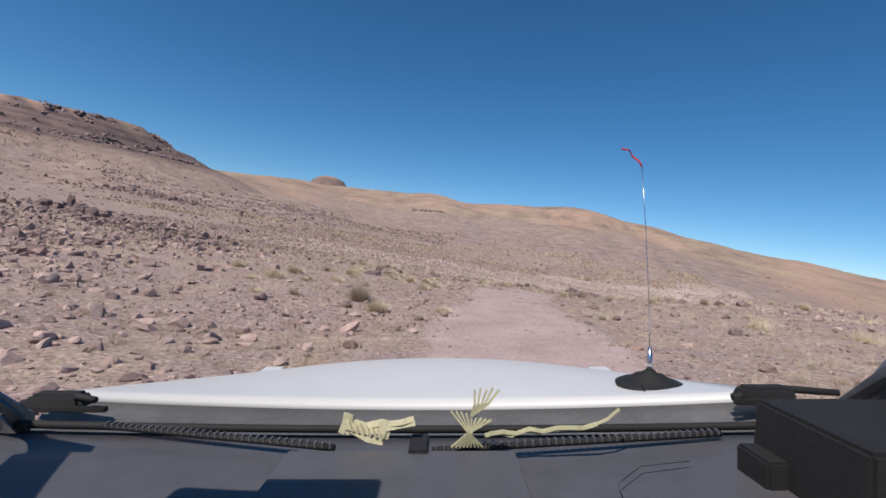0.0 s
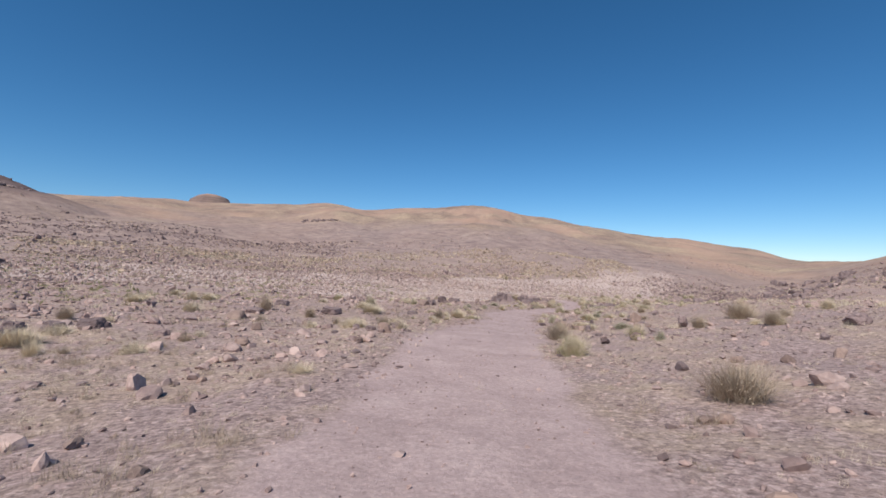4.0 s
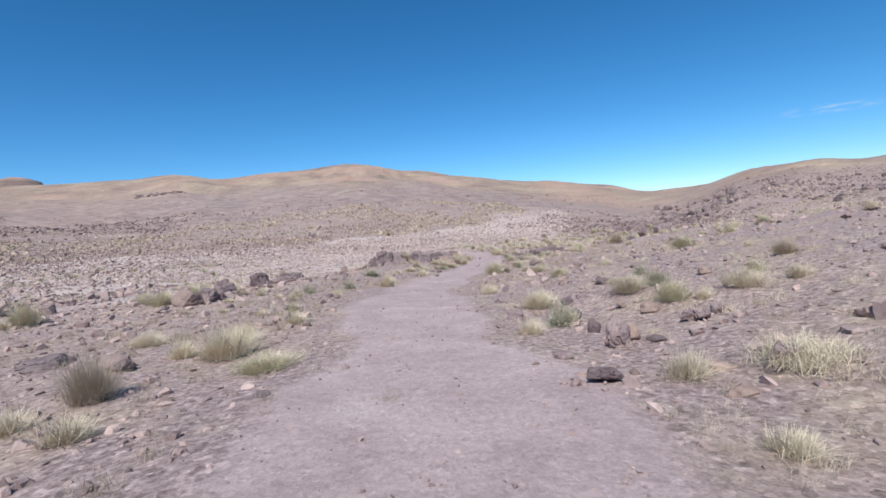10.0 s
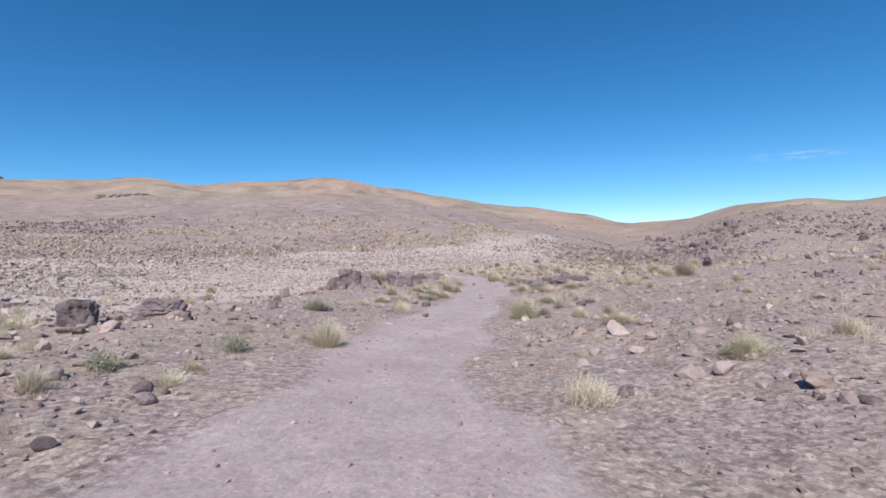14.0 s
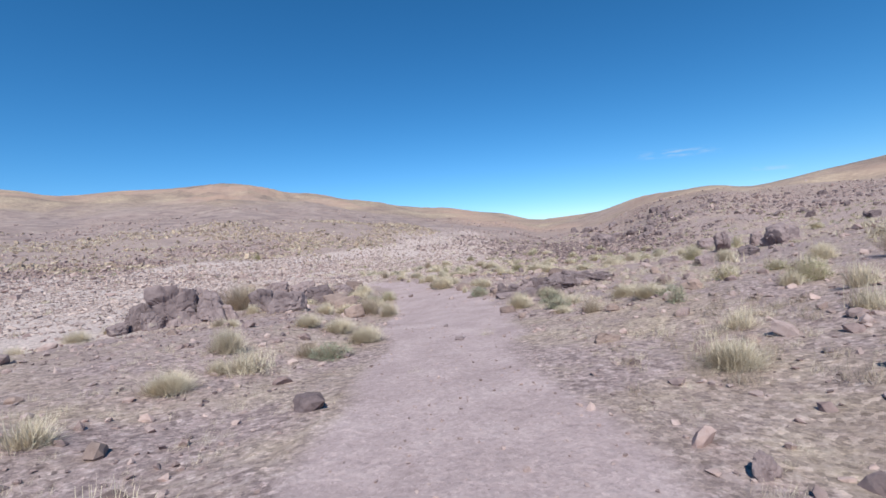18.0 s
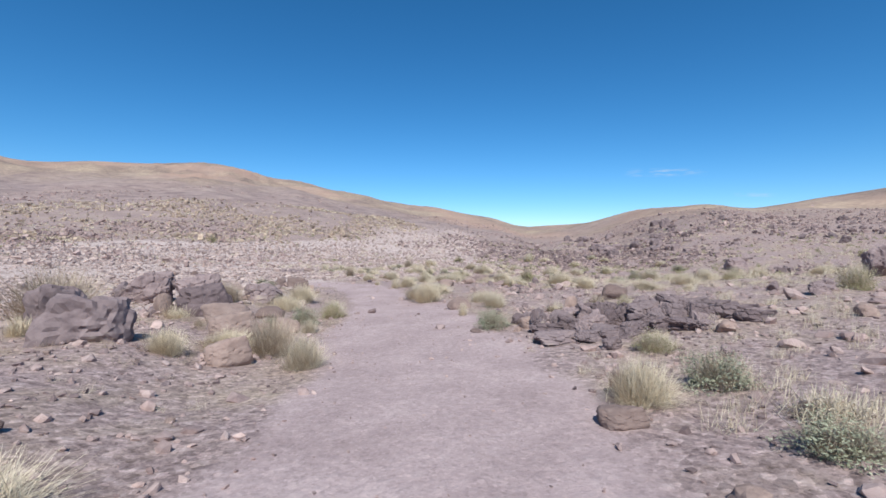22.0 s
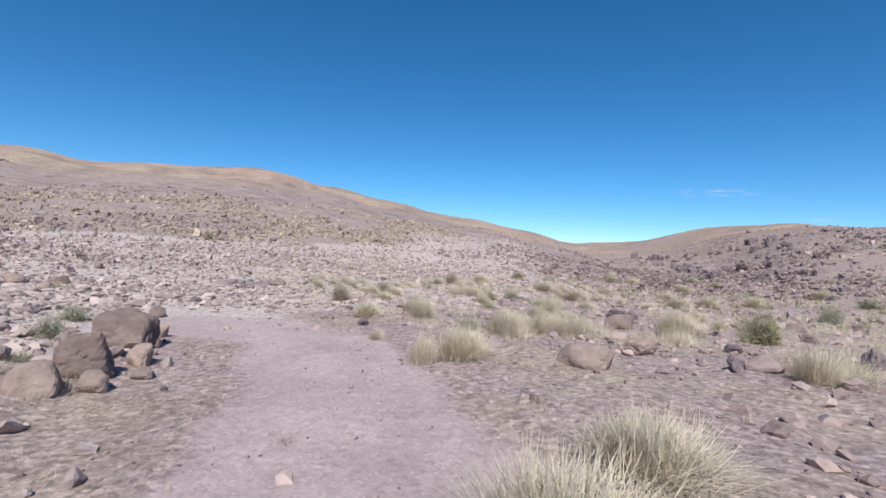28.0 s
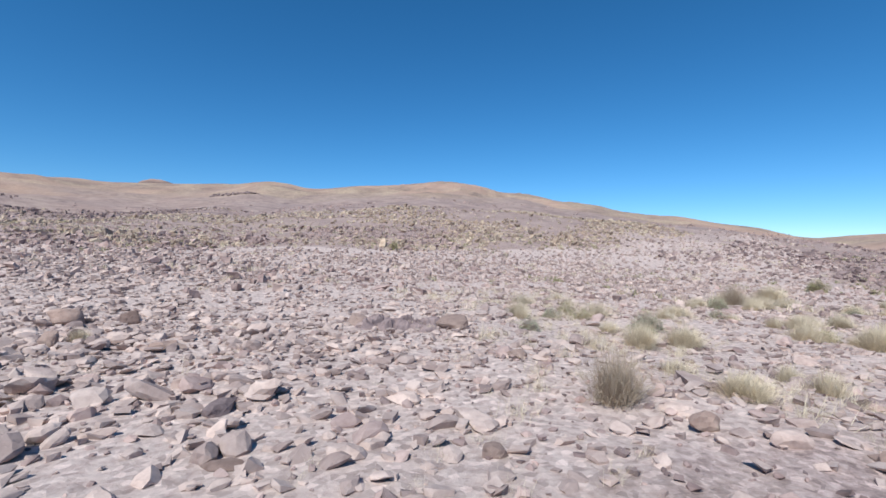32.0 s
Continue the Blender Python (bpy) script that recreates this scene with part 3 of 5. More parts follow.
scatter("hillside_stones", x, y, np.clip(rs.lognormal(-1.6, 0.5, len(x)), 0.09, 0.8), MAT_STONE, 6, "reddish stones on the dry hillside")
x, y = draw_points(rs, 9000, -150, 150, 60, 330, lambda x, y: smooth(40, 70, np.hypot(x - 5, y - 90)) * (0.05 + 0.95 * patch(x, y, 0.03)) * (1 - zones(x, y)[1]))
scatter("far_boulders", x, y, np.clip(rs.lognormal(-0.95, 0.5, len(x)), 0.2, 1.8), MAT_STONE, 7, "boulders scattered over the far slopes", sink=0.2, rough=True)
belt = lambda x, y: smooth(139, 148, beyond(x, y)) * (1 - smooth(180, 220, beyond(x, y))) * (0.1 + 0.9 * patch(x, y, 0.07, -0.1, 0.2))
x, y = draw_points(rs, 9500, -130, 50, 70, 240, belt)
scatter("belt_boulders", x, y, np.clip(rs.lognormal(-0.95, 0.45, len(x)), 0.18, 1.3), MAT_TAN_STONE, 14, "yellowish boulders in a belt beyond the dry wash", flat=(0.45, 0.9), sink=0.12, rough=True)
x, y = draw_points(rs, 22000, -95, 10, 0, 190, lambda x, y: smooth(13, 28, off_track(x, y)) * (0.12 + 0.88 * patch(x, y, 0.05)) * (1 - 0.6 * zones(x, y)[1]))
scatter("field_stones", x, y, np.clip(rs.lognormal(-1.25, 0.5, len(x)), 0.12, 1.0), MAT_STONE, 8, "stones strewn thickly over the far side of the wash", sink=0.1, rough=True)
x, y = draw_points(rs, 17000, 6, 120, 10, 200, lambda x, y: smooth(13, 26, off_track(x, y)) * (0.12 + 0.88 * patch(x, y, 0.06)) * (1 - 0.6 * zones(x, y)[1]))
scatter("rise_stones", x, y, np.clip(rs.lognormal(-1.45, 0.45, len(x)), 0.10, 0.8), MAT_STONE, 9, "stones strewn over the rising hillside", sink=0.1, rough=True)

# ---- shrubs ----


def blades(rs, n, spread, height, width, droop, base, seg=2, lean_min=0.0):
    """Thin curved stalks from a common root: vertices and quads."""
    az, le = rs.uniform(0, 6.28, n), lean_min + (1 - lean_min) * np.sqrt(rs.uniform(0, 1, n))
    ln = rs.uniform(0.65, 1.0, n)
    rx, ry = rs.normal(0, base, n), rs.normal(0, base, n)
    vs = []
    for i in range(seg + 1):
        u = i / seg
        out = spread * le * ln * u * (1 - 0.12 * u)
        up = height * ln * np.sqrt(np.clip(1 - 0.82 * le * le, 0, 1)) * u - droop * height * (u ** 2.2) * le + rs.normal(0, 0.02, n) * u
        px, py = rx + np.cos(az) * out + rs.normal(0, 0.025, n) * u, ry + np.sin(az) * out + rs.normal(0, 0.025, n) * u
        wv = width * (1 - 0.75 * u)
        sx, sy = -np.sin(az + 0.6) * wv, np.cos(az + 0.6) * wv
        vs.append(np.stack([np.stack([px - sx, py - sy, up], -1), np.stack([px + sx, py + sy, up], -1)], 1))
    vs = np.concatenate(vs, 1)
    vs[..., 2] = np.maximum(vs[..., 2], -0.03)
    k = 2 * (seg + 1)
    q = np.array([[2 * i, 2 * i + 1, 2 * i + 3, 2 * i + 2] for i in range(seg)])
    return vs.reshape(-1, 3), (q[None] + (np.arange(n) * k)[:, None, None]).reshape(-1, 4)


def leaf_cloud(rs, n, spread, height, size, hollow=0.55):
    """Small leaves set round a low dome, with gaps and an uneven outline."""
    az, el, rr = rs.uniform(0, 6.28, n), np.arcsin(rs.uniform(0.0, 1, n)), hollow + (1 - hollow) * rs.rand(n) ** 0.6
    lump = 0.78 + 0.32 * np.sin(az * 3 + rs.rand() * 6) * np.cos(el * 4 + rs.rand() * 6) + rs.normal(0, 0.06, n)
    c = np.stack([np.cos(az) * np.cos(el) * spread, np.sin(az) * np.cos(el) * spread, np.sin(el) * height], -1) * (rr * lump)[:, None]
    a, b = rs.normal(0, 1, (n, 3)), rs.normal(0, 1, (n, 3))
    a /= np.linalg.norm(a, axis=1, keepdims=True)
    b = np.cross(a, b)
    b /= np.linalg.norm(b, axis=1, keepdims=True)
    s = size * rs.uniform(0.6, 1.3, (n, 1))
    vs = np.stack([c - a * s, c + b * s * 0.42, c + a * s, c - b * s * 0.42], 1)
    vs[..., 2] = np.maximum(vs[..., 2], 0.0)
    return vs.reshape(-1, 3), np.arange(n * 4).reshape(-1, 4)


SHRUB_KINDS = {
    # kind: stalks, spread, height, width, droop, root, leaves, leaf size, stalk material, leaf material, label, category
    "s": (2300, 0.55, 1.0, 0.0034, 0.25, 0.10, 0, 0.0, MAT_STRAW, None, "pale straw-coloured tuft of dry grass on stony ground", "grass tuft"),
    "c": (2300, 0.55, 1.0, 0.0036, 0.30, 0.20, 900, 0.016, MAT_STRAW, MAT_STRAW, "rounded yellow cushion of dry grass among stones", "cushion plant"),
    "t": (1500, 0.55, 1.05, 0.0028, 0.10, 0.09, 900, 0.011, MAT_TWIG, MAT_TWIG, "dry brown twiggy desert bush", "bush"),
    "g": (1600, 0.55, 0.95, 0.0032, 0.25, 0.14, 700, 0.012, MAT_STRAW, MAT_TWIG, "small greyish dry shrub between stones", "shrub"),
    "o": (1300, 0.52, 1.0, 0.003, 0.12, 0.09, 2400, 0.017, MAT_STRAW, MAT_OLIVE, "olive-yellow desert bush with fine leaves", "bush"),
    "e": (900, 0.50, 0.95, 0.003, 0.15, 0.09, 3200, 0.020, MAT_TWIG, MAT_SAGE, "grey-green leafy cushion shrub beside the track", "shrub"),
    "v": (800, 0.45, 1.0, 0.003, 0.05, 0.07, 3600, 0.021, MAT_TWIG, MAT_OLIVE, "dense green bush standing in the dry wash", "bush"),
}
SHRUB_MESH = {}
for kind, (n, sp, hh, wd, dr, root, nl, ls, m1, m2, *_rest) in SHRUB_KINDS.items():
    for variant in range(6):  # the last three are thinner, for small plants
        rs = np.random.RandomState(100 + variant + 10 * ord(kind))
        share = 1.0 if variant < 3 else 0.34
        vs, fs = blades(rs, int(n * share), sp, hh, wd * 0.85 * (1.0 if variant < 3 else 1.7), dr, root, 2 if variant < 3 else 1)
        stalk = mesh_from("stem_clump", vs, fs)
        stalk.materials.append(m1)
        leaf = None
        if nl:
            leaf = mesh_from("leaf_crown", *leaf_cloud(rs, int(nl * share), sp * 0.98, hh * 0.92, ls / share ** 0.4), False)
            leaf.materials.append(m2)
        SHRUB_MESH[kind, variant] = (stalk, leaf)
SHRUB_NAME = {"s": "grass_tuft", "c": "cushion_plant", "t": "twiggy_bush", "g": "dry_shrub", "o": "olive_bush", "e": "sage_shrub", "v": "green_bush"}
shrub_rnd = random.Random(5)


def shrub(x, y, w, h, kind):
    stalk, leaf = SHRUB_MESH[kind, shrub_rnd.randrange(3) + (3 if w < 0.75 else 0)]
    ob = new(SHRUB_NAME[kind])
    ob.matrix_basis = Matrix.Translation((x, y, at(x, y, 0.02))) @ Matrix.Rotation(shrub_rnd.uniform(0, 6.28), 4, "Z") @ Matrix.Diagonal((1.22 * w, 1.22 * w, 1.15 * h, 1))
    new("stem_clump", stalk).parent = ob
    if leaf:
        new("leaf_crown", leaf).parent = ob
    *_, label, category = SHRUB_KINDS[kind]
    if w > 1.4:
        label = "large " + label
    return tagged(ob, label, category, "desert shrubs")


SHRUBS_A = [
    (-6.6, 15.2, 0.92, 0.47, "s"), (-4.4, 16.0, 0.69, 0.28, "s"), (-10.5, 16.0, 0.61, 0.29, "t"), (-8.4, 17.5, 1.43, 0.75, "t"),
    (-15.9, 24.1, 1.19, 0.52, "s"), (-14.7, 29.1, 1.35, 0.53, "s"), (2.9, 31.9, 0.34, 0.17, "t"), (1.9, 33.8, 0.62, 0.21, "g"),
    (0.5, 37.9, 1.42, 0.65, "t"), (-20.4, 41.1, 1.63, 0.64, "s"), (-17.6, 42.6, 1.43, 0.57, "s"), (-13.1, 43.9, 0.66, 0.29, "t"),
    (-1.0, 44.2, 1.05, 0.72, "o"), (-18.1, 44.5, 0.92, 0.42, "g"), (2.2, 46.0, 0.39, 0.41, "e"), (-23.6, 46.7, 1.14, 0.70, "t"),
    (11.0, 46.9, 1.13, 0.55, "t"), (1.8, 47.0, 0.63, 0.22, "s"),
]
SHRUBS_B = [
    (-8.3, 47.3, 0.56, 0.33, "s"), (-6.8, 47.6, 0.53, 0.42, "g"), (2.2, 48.4, 0.80, 0.53, "o"), (-10.8, 48.7, 0.65, 0.43, "g"),
    (7.6, 49.1, 1.12, 0.57, "t"), (-0.6, 49.5, 1.20, 0.84, "t"), (5.9, 51.6, 0.85, 0.58, "t"), (3.1, 53.4, 0.93, 0.35, "e"),
    (-11.3, 53.7, 0.63, 0.41, "t"), (-8.8, 53.8, 0.93, 0.53, "t"), (9.8, 55.7, 1.85, 1.00, "t"), (0.8, 56.3, 0.39, 0.22, "g"),
    (2.3, 56.4, 0.81, 0.37, "s"), (0.5, 57.7, 0.52, 0.19, "s"), (-14.5, 58.4, 0.89, 0.67, "t"), (-22.5, 58.6, 1.16, 0.83, "g"),
    (5.7, 59.2, 0.55, 0.34, "s"), (2.4, 59.3, 1.00, 0.30, "c"),
]
SHRUBS_C = [
    (1.1, 59.7, 0.67, 0.38, "s"), (-6.0, 60.2, 0.61, 0.32, "s"), (-8.3, 60.8, 0.50, 0.29, "s"), (-7.1, 61.0, 0.65, 0.34, "s"),
    (-6.7, 62.0, 0.89, 0.73, "t"), (5.8, 62.6, 0.58, 0.31, "s"), (-4.4, 62.6, 1.13, 0.30, "o"), (-19.6, 63.0, 1.24, 1.16, "t"),
    (5.0, 63.1, 0.90, 0.41, "g"), (4.2, 63.3, 0.43, 0.26, "s"), (0.4, 63.3, 0.65, 0.33, "s"), (1.3, 63.9, 0.71, 0.60, "e"),
    (-30.6, 63.9, 1.50, 0.70, "s"), (3.9, 63.9, 0.86, 0.49, "o"), (6.1, 64.0, 0.45, 0.31, "o"), (-11.9, 64.0, 1.82, 0.73, "s"),
    (-5.5, 64.4, 1.27, 0.63, "s"), (-6.4, 64.6, 0.71, 0.43, "s"),
]
SHRUBS_D = [
    (-5.5, 65.5, 0.77, 0.47, "s"), (4.8, 65.8, 0.78, 0.42, "e"), (-7.6, 65.9, 0.77, 0.38, "g"), (4.1, 65.9, 1.12, 0.50, "s"),
    (1.9, 66.8, 1.05, 0.51, "s"), (-4.6, 67.2, 0.74, 0.36, "s"), (-32.6, 67.2, 1.50, 0.70, "s"), (-13.4, 67.3, 1.47, 0.65, "g"),
    (4.6, 67.3, 0.41, 0.21, "g"), (5.3, 67.3, 0.52, 0.40, "e"), (-28.5, 68.0, 1.37, 0.87, "s"), (-5.7, 68.5, 0.51, 0.28, "g"),
    (-4.9, 69.0, 0.47, 0.34, "o"), (-7.0, 69.6, 0.35, 0.16, "g"), (-28.3, 70.0, 1.50, 0.70, "s"), (-5.3, 71.5, 0.40, 0.35, "s"),
    (6.6, 71.7, 0.57, 0.34, "s"), (4.7, 71.8, 0.80, 0.41, "o"),
]
SHRUBS_E = [
    (-5.9, 72.2, 0.37, 0.23, "g"), (-14.0, 72.2, 1.07, 0.86, "o"), (-7.6, 72.3, 0.42, 0.21, "s"), (10.5, 72.4, 1.18, 0.52, "o"),
    (-5.3, 72.5, 0.48, 0.34, "s"), (-3.9, 72.9, 0.48, 0.29, "g"), (-10.1, 73.1, 0.80, 0.56, "o"), (-6.7, 73.2, 0.46, 0.23, "s"),
    (-5.0, 73.6, 0.58, 0.39, "e"), (-9.3, 74.2, 0.90, 0.58, "o"), (-6.9, 74.5, 0.56, 0.26, "s"), (-19.3, 74.6, 1.05, 0.52, "g"),
    (-3.5, 75.3, 0.64, 0.47, "e"), (-1.8, 75.9, 0.78, 0.63, "s"), (-7.2, 76.0, 0.45, 0.29, "s"), (5.9, 77.1, 1.03, 0.35, "o"),
    (-18.5, 77.1, 1.24, 0.75, "o"), (-37.2, 78.3, 1.50, 0.70, "s"),
]
SHRUBS_F = [
    (6.7, 78.9, 0.58, 0.35, "t"), (5.9, 79.1, 0.41, 0.35, "s"), (6.0, 79.6, 0.46, 0.38, "s"), (4.5, 80.5, 1.15, 0.80, "o"),
    (6.4, 81.7, 0.53, 0.36, "e"), (7.8, 81.8, 0.53, 0.36, "g"), (10.9, 82.6, 0.46, 0.31, "o"), (0.7, 83.4, 0.72, 0.49, "s"),
    (-2.4, 83.9, 1.17, 0.50, "e"), (7.1, 84.2, 0.84, 0.38, "s"), (-33.7, 84.8, 1.50, 0.70, "g"), (11.6, 85.0, 0.67, 0.49, "s"),
    (8.8, 85.3, 0.57, 0.38, "g"), (15.2, 85.8, 1.30, 0.80, "t"), (-0.6, 86.3, 0.60, 0.35, "s"), (12.6, 86.4, 0.92, 0.57, "o"),
    (12.0, 86.4, 0.68, 0.37, "s"), (10.2, 87.7, 0.46, 0.40, "e"),
]
SHRUBS_G = [
    (0.4, 88.1, 0.79, 0.33, "s"), (11.0, 88.5, 0.64, 0.32, "e"), (1.0, 89.1, 0.48, 0.30, "s"), (-8.4, 89.3, 0.73, 0.66, "g"),
    (11.1, 89.3, 1.07, 0.42, "s"), (9.2, 89.3, 0.65, 0.41, "t"), (3.0, 89.8, 0.97, 0.35, "e"), (2.6, 90.1, 0.69, 0.35, "t"),
    (9.1, 90.3, 0.61, 0.23, "s"), (1.1, 90.4, 0.80, 0.56, "s"), (11.4, 90.5, 0.92, 0.37, "s"), (4.0, 91.1, 0.94, 0.46, "s"),
    (9.6, 91.2, 0.81, 0.35, "e"), (3.7, 92.9, 1.02, 0.43, "s"), (10.7, 93.0, 0.90, 0.53, "e"), (9.5, 93.1, 0.86, 0.55, "s"),
    (19.8, 93.6, 0.77, 0.54, "s"), (3.0, 93.7, 0.85, 0.42, "s"),
]
SHRUBS_H = [
    (1.1, 93.9, 0.44, 0.26, "s"), (11.8, 94.9, 0.81, 0.37, "o"), (21.2, 96.3, 0.98, 0.78, "o"), (14.0, 96.3, 0.41, 0.24, "g"),
    (25.6, 97.2, 0.64, 0.74, "o"), (6.4, 97.6, 0.82, 0.65, "s"), (15.0, 98.7, 0.51, 0.40, "o"), (10.9, 98.7, 0.85, 0.47, "e"),
    (4.2, 98.7, 0.80, 0.51, "s"), (6.0, 99.0, 1.18, 0.78, "t"), (14.7, 99.4, 0.67, 0.36, "t"), (11.2, 99.4, 0.68, 0.46, "e"),
    (5.2, 99.5, 1.18, 0.44, "s"), (19.2, 100.0, 0.51, 0.26, "s"), (13.7, 100.1, 0.59, 0.23, "s"), (1.6, 100.6, 0.59, 0.43, "s"),
    (11.3, 101.1, 0.33, 0.42, "s"), (18.7, 101.3, 0.95, 0.34, "s"),
]
SHRUBS_I = [
    (7.1, 101.5, 0.58, 0.41, "s"), (12.8, 101.9, 0.83, 0.54, "s"), (6.2, 102.0, 0.47, 0.40, "e"), (4.0, 102.7, 0.69, 0.38, "g"),
    (7.2, 103.0, 0.93, 0.53, "e"), (4.8, 103.2, 0.77, 0.69, "s"), (17.9, 103.5, 0.89, 0.49, "s"), (13.3, 103.5, 0.77, 0.45, "c"),
    (8.2, 104.0, 0.92, 0.61, "o"), (1.2, 104.0, 2.60, 1.24, "t"), (11.9, 105.2, 1.22, 0.85, "s"), (5.2, 105.8, 1.11, 0.67, "t"),
    (7.0, 105.9, 0.94, 0.58, "c"), (12.1, 106.6, 1.35, 0.63, "s"), (6.1, 106.7, 0.75, 0.40, "s"), (19.4, 106.9, 1.56, 0.79, "s"),
    (13.3, 107.3, 1.21, 0.49, "s"), (7.8, 108.1, 1.26, 0.74, "s"),
]
SHRUBS_J = [
    (17.8, 108.9, 0.76, 0.51, "s"), (-19.4, 109.7, 0.69, 0.57, "v"), (12.8, 111.5, 0.57, 0.55, "s"), (13.5, 111.6, 1.04, 0.58, "s"),
    (30.6, 111.7, 1.60, 0.85, "s"), (7.5, 112.0, 0.32, 0.19, "e"), (21.2, 112.2, 1.06, 0.81, "v"), (12.5, 113.6, 0.39, 0.27, "s"),
    (15.3, 113.6, 1.00, 0.61, "s"), (16.3, 113.7, 0.80, 0.53, "g"), (7.1, 113.9, 0.59, 0.42, "e"), (20.6, 114.0, 1.38, 0.77, "s"),
    (65.9, 115.5, 1.55, 0.85, "o"), (6.8, 115.9, 0.71, 0.39, "e"), (16.9, 116.0, 1.02, 0.46, "g"), (14.3, 116.4, 0.81, 0.60, "s"),
    (19.1, 117.1, 1.00, 0.45, "g"), (17.2, 117.3, 0.60, 0.48, "s"),
]
SHRUBS_K = [
    (14.6, 118.2, 0.80, 0.40, "s"), (19.5, 118.4, 0.87, 0.70, "o"), (12.7, 120.7, 0.85, 0.60, "t"), (14.3, 121.0, 0.76, 0.34, "s"),
    (21.4, 121.1, 0.87, 0.67, "o"), (18.6, 121.3, 0.67, 0.36, "o"), (40.2, 122.0, 1.33, 1.02, "e"),
    (14.2, 122.7, 0.67, 0.25, "s"), (19.2, 123.3, 0.75, 0.43, "o"), (3.7, 123.7, 0.45, 0.30, "s"), (20.0, 124.3, 0.82, 0.44, "v"),
    (50.9, 125.9, 1.60, 0.85, "e"), (33.5, 126.2, 1.77, 0.85, "s"), (14.5, 127.1, 0.73, 0.37, "s"), (19.9, 127.3, 0.67, 0.38, "o"),
    (27.0, 127.5, 1.77, 0.85, "s"), (42.9, 128.5, 1.71, 0.85, "o"),
]
SHRUBS_L = [
    (38.9, 128.8, 1.77, 0.85, "s"), (54.0, 130.9, 1.77, 0.85, "s"), (38.1, 131.7, 1.60, 0.85, "g"), (26.6, 132.2, 0.83, 0.52, "g"),
    (34.6, 134.1, 1.51, 0.75, "g"), (29.4, 134.6, 1.77, 0.85, "s"), (22.7, 136.4, 1.14, 1.02, "t"), (47.1, 138.6, 1.71, 0.85, "o"),
    (27.4, 141.5, 1.77, 0.85, "s"), (56.2, 142.9, 1.77, 0.85, "o"), (44.2, 145.4, 1.42, 1.09, "o"), (48.0, 146.4, 1.77, 0.85, "g"),
    (34.2, 147.5, 1.56, 0.85, "v"), (46.7, 148.3, 1.41, 1.14, "o"), (58.9, 148.5, 1.77, 0.85, "o"), (3.0, 166.4, 1.20, 1.21, "v"),
]
for row in (SHRUBS_A, SHRUBS_B, SHRUBS_C, SHRUBS_D, SHRUBS_E, SHRUBS_F, SHRUBS_G, SHRUBS_H, SHRUBS_I, SHRUBS_J, SHRUBS_K, SHRUBS_L):
    for place in row:
        shrub(*place)


# smaller shrubs between those, thickest on the flat by the last bend
low = np.random.RandomState(44)
for count, x0, x1, y0, y1, kinds, size in ((135, 12, 36, 101, 140, "sgeocs", 0.7), (95, -16, 26, 56, 104, "sgtocs", 0.55), (75, -24, 20, 10, 58, "tgsscg", 0.6)):
    sx, sy = draw_points(low, count, x0, x1, y0, y1, lambda x, y: (off_track(x, y) > 2.9) * (0.15 + 0.85 * patch(x, y, 0.2, -0.1, 0.2)))
    for px, py in zip(sx, sy):
        w = float(size * low.uniform(0.55, 1.5))
        shrub(float(px), float(py), w, w * float(low.uniform(0.45, 0.75)), kinds[low.randint(6)])

# ---- boulders and outcrops ----
ROCK_DARK = [rock_mesh("boulder", 20 + i, 4, MAT_DARK_ROCK, 0.1 + 0.05 * (i % 3), 16.0, 0.9) for i in range(7)]
ROCK_MASS = [rock_mesh("rock_block", 120 + i, 5, MAT_DARK_ROCK, 0.05 + 0.04 * (i % 3), 13.0, 1.05) for i in range(6)]
ROCK_RED = [rock_mesh("boulder", 40 + i, 4, MAT_RED_ROCK, 0.1 + 0.06 * (i % 4), 7.0 + 4 * (i % 3), 0.25 + 0.14 * (i % 3)) for i in range(7)]
ROCK_FAR = [rock_mesh("rock_block", 60 + i, 3, MAT_DARK_ROCK, 0.1 + 0.05 * (i % 3), 30.0, 1.2) for i in range(7)]
rock_rnd = random.Random(9)


def boulder(x, y, w, h, kind, parent=None):
    me = rock_rnd.choice({"d": ROCK_DARK, "r": ROCK_RED, "f": ROCK_FAR, "m": ROCK_MASS}[kind])
    ob = new("rock_block" if parent else "boulder", me)
    dims = [max(v.co[i] for v in me.vertices) - min(v.co[i] for v in me.vertices) for i in range(3)]
    top = max(v.co.z for v in me.vertices)
    turn = rock_rnd.uniform(-0.5, 0.5) + rock_rnd.choice((0, math.pi))
    ob.matrix_basis = Matrix.Translation((x, y, at(x, y, 0.16 * h))) @ Matrix.Rotation(turn, 4, "Z") @ Matrix.Diagonal((w / dims[0], w * rock_rnd.uniform(0.65, 0.95) / dims[1], 1.16 * h / top, 1))
    if parent:
        ob.parent = parent
        return ob
    size = "large" if w > 1.3 else "small" if w < 0.6 else "weathered"
    return tagged(ob, f"{size} {'dark purplish' if kind == 'd' else 'reddish'} angular boulder on stony ground", "boulder", "boulders")


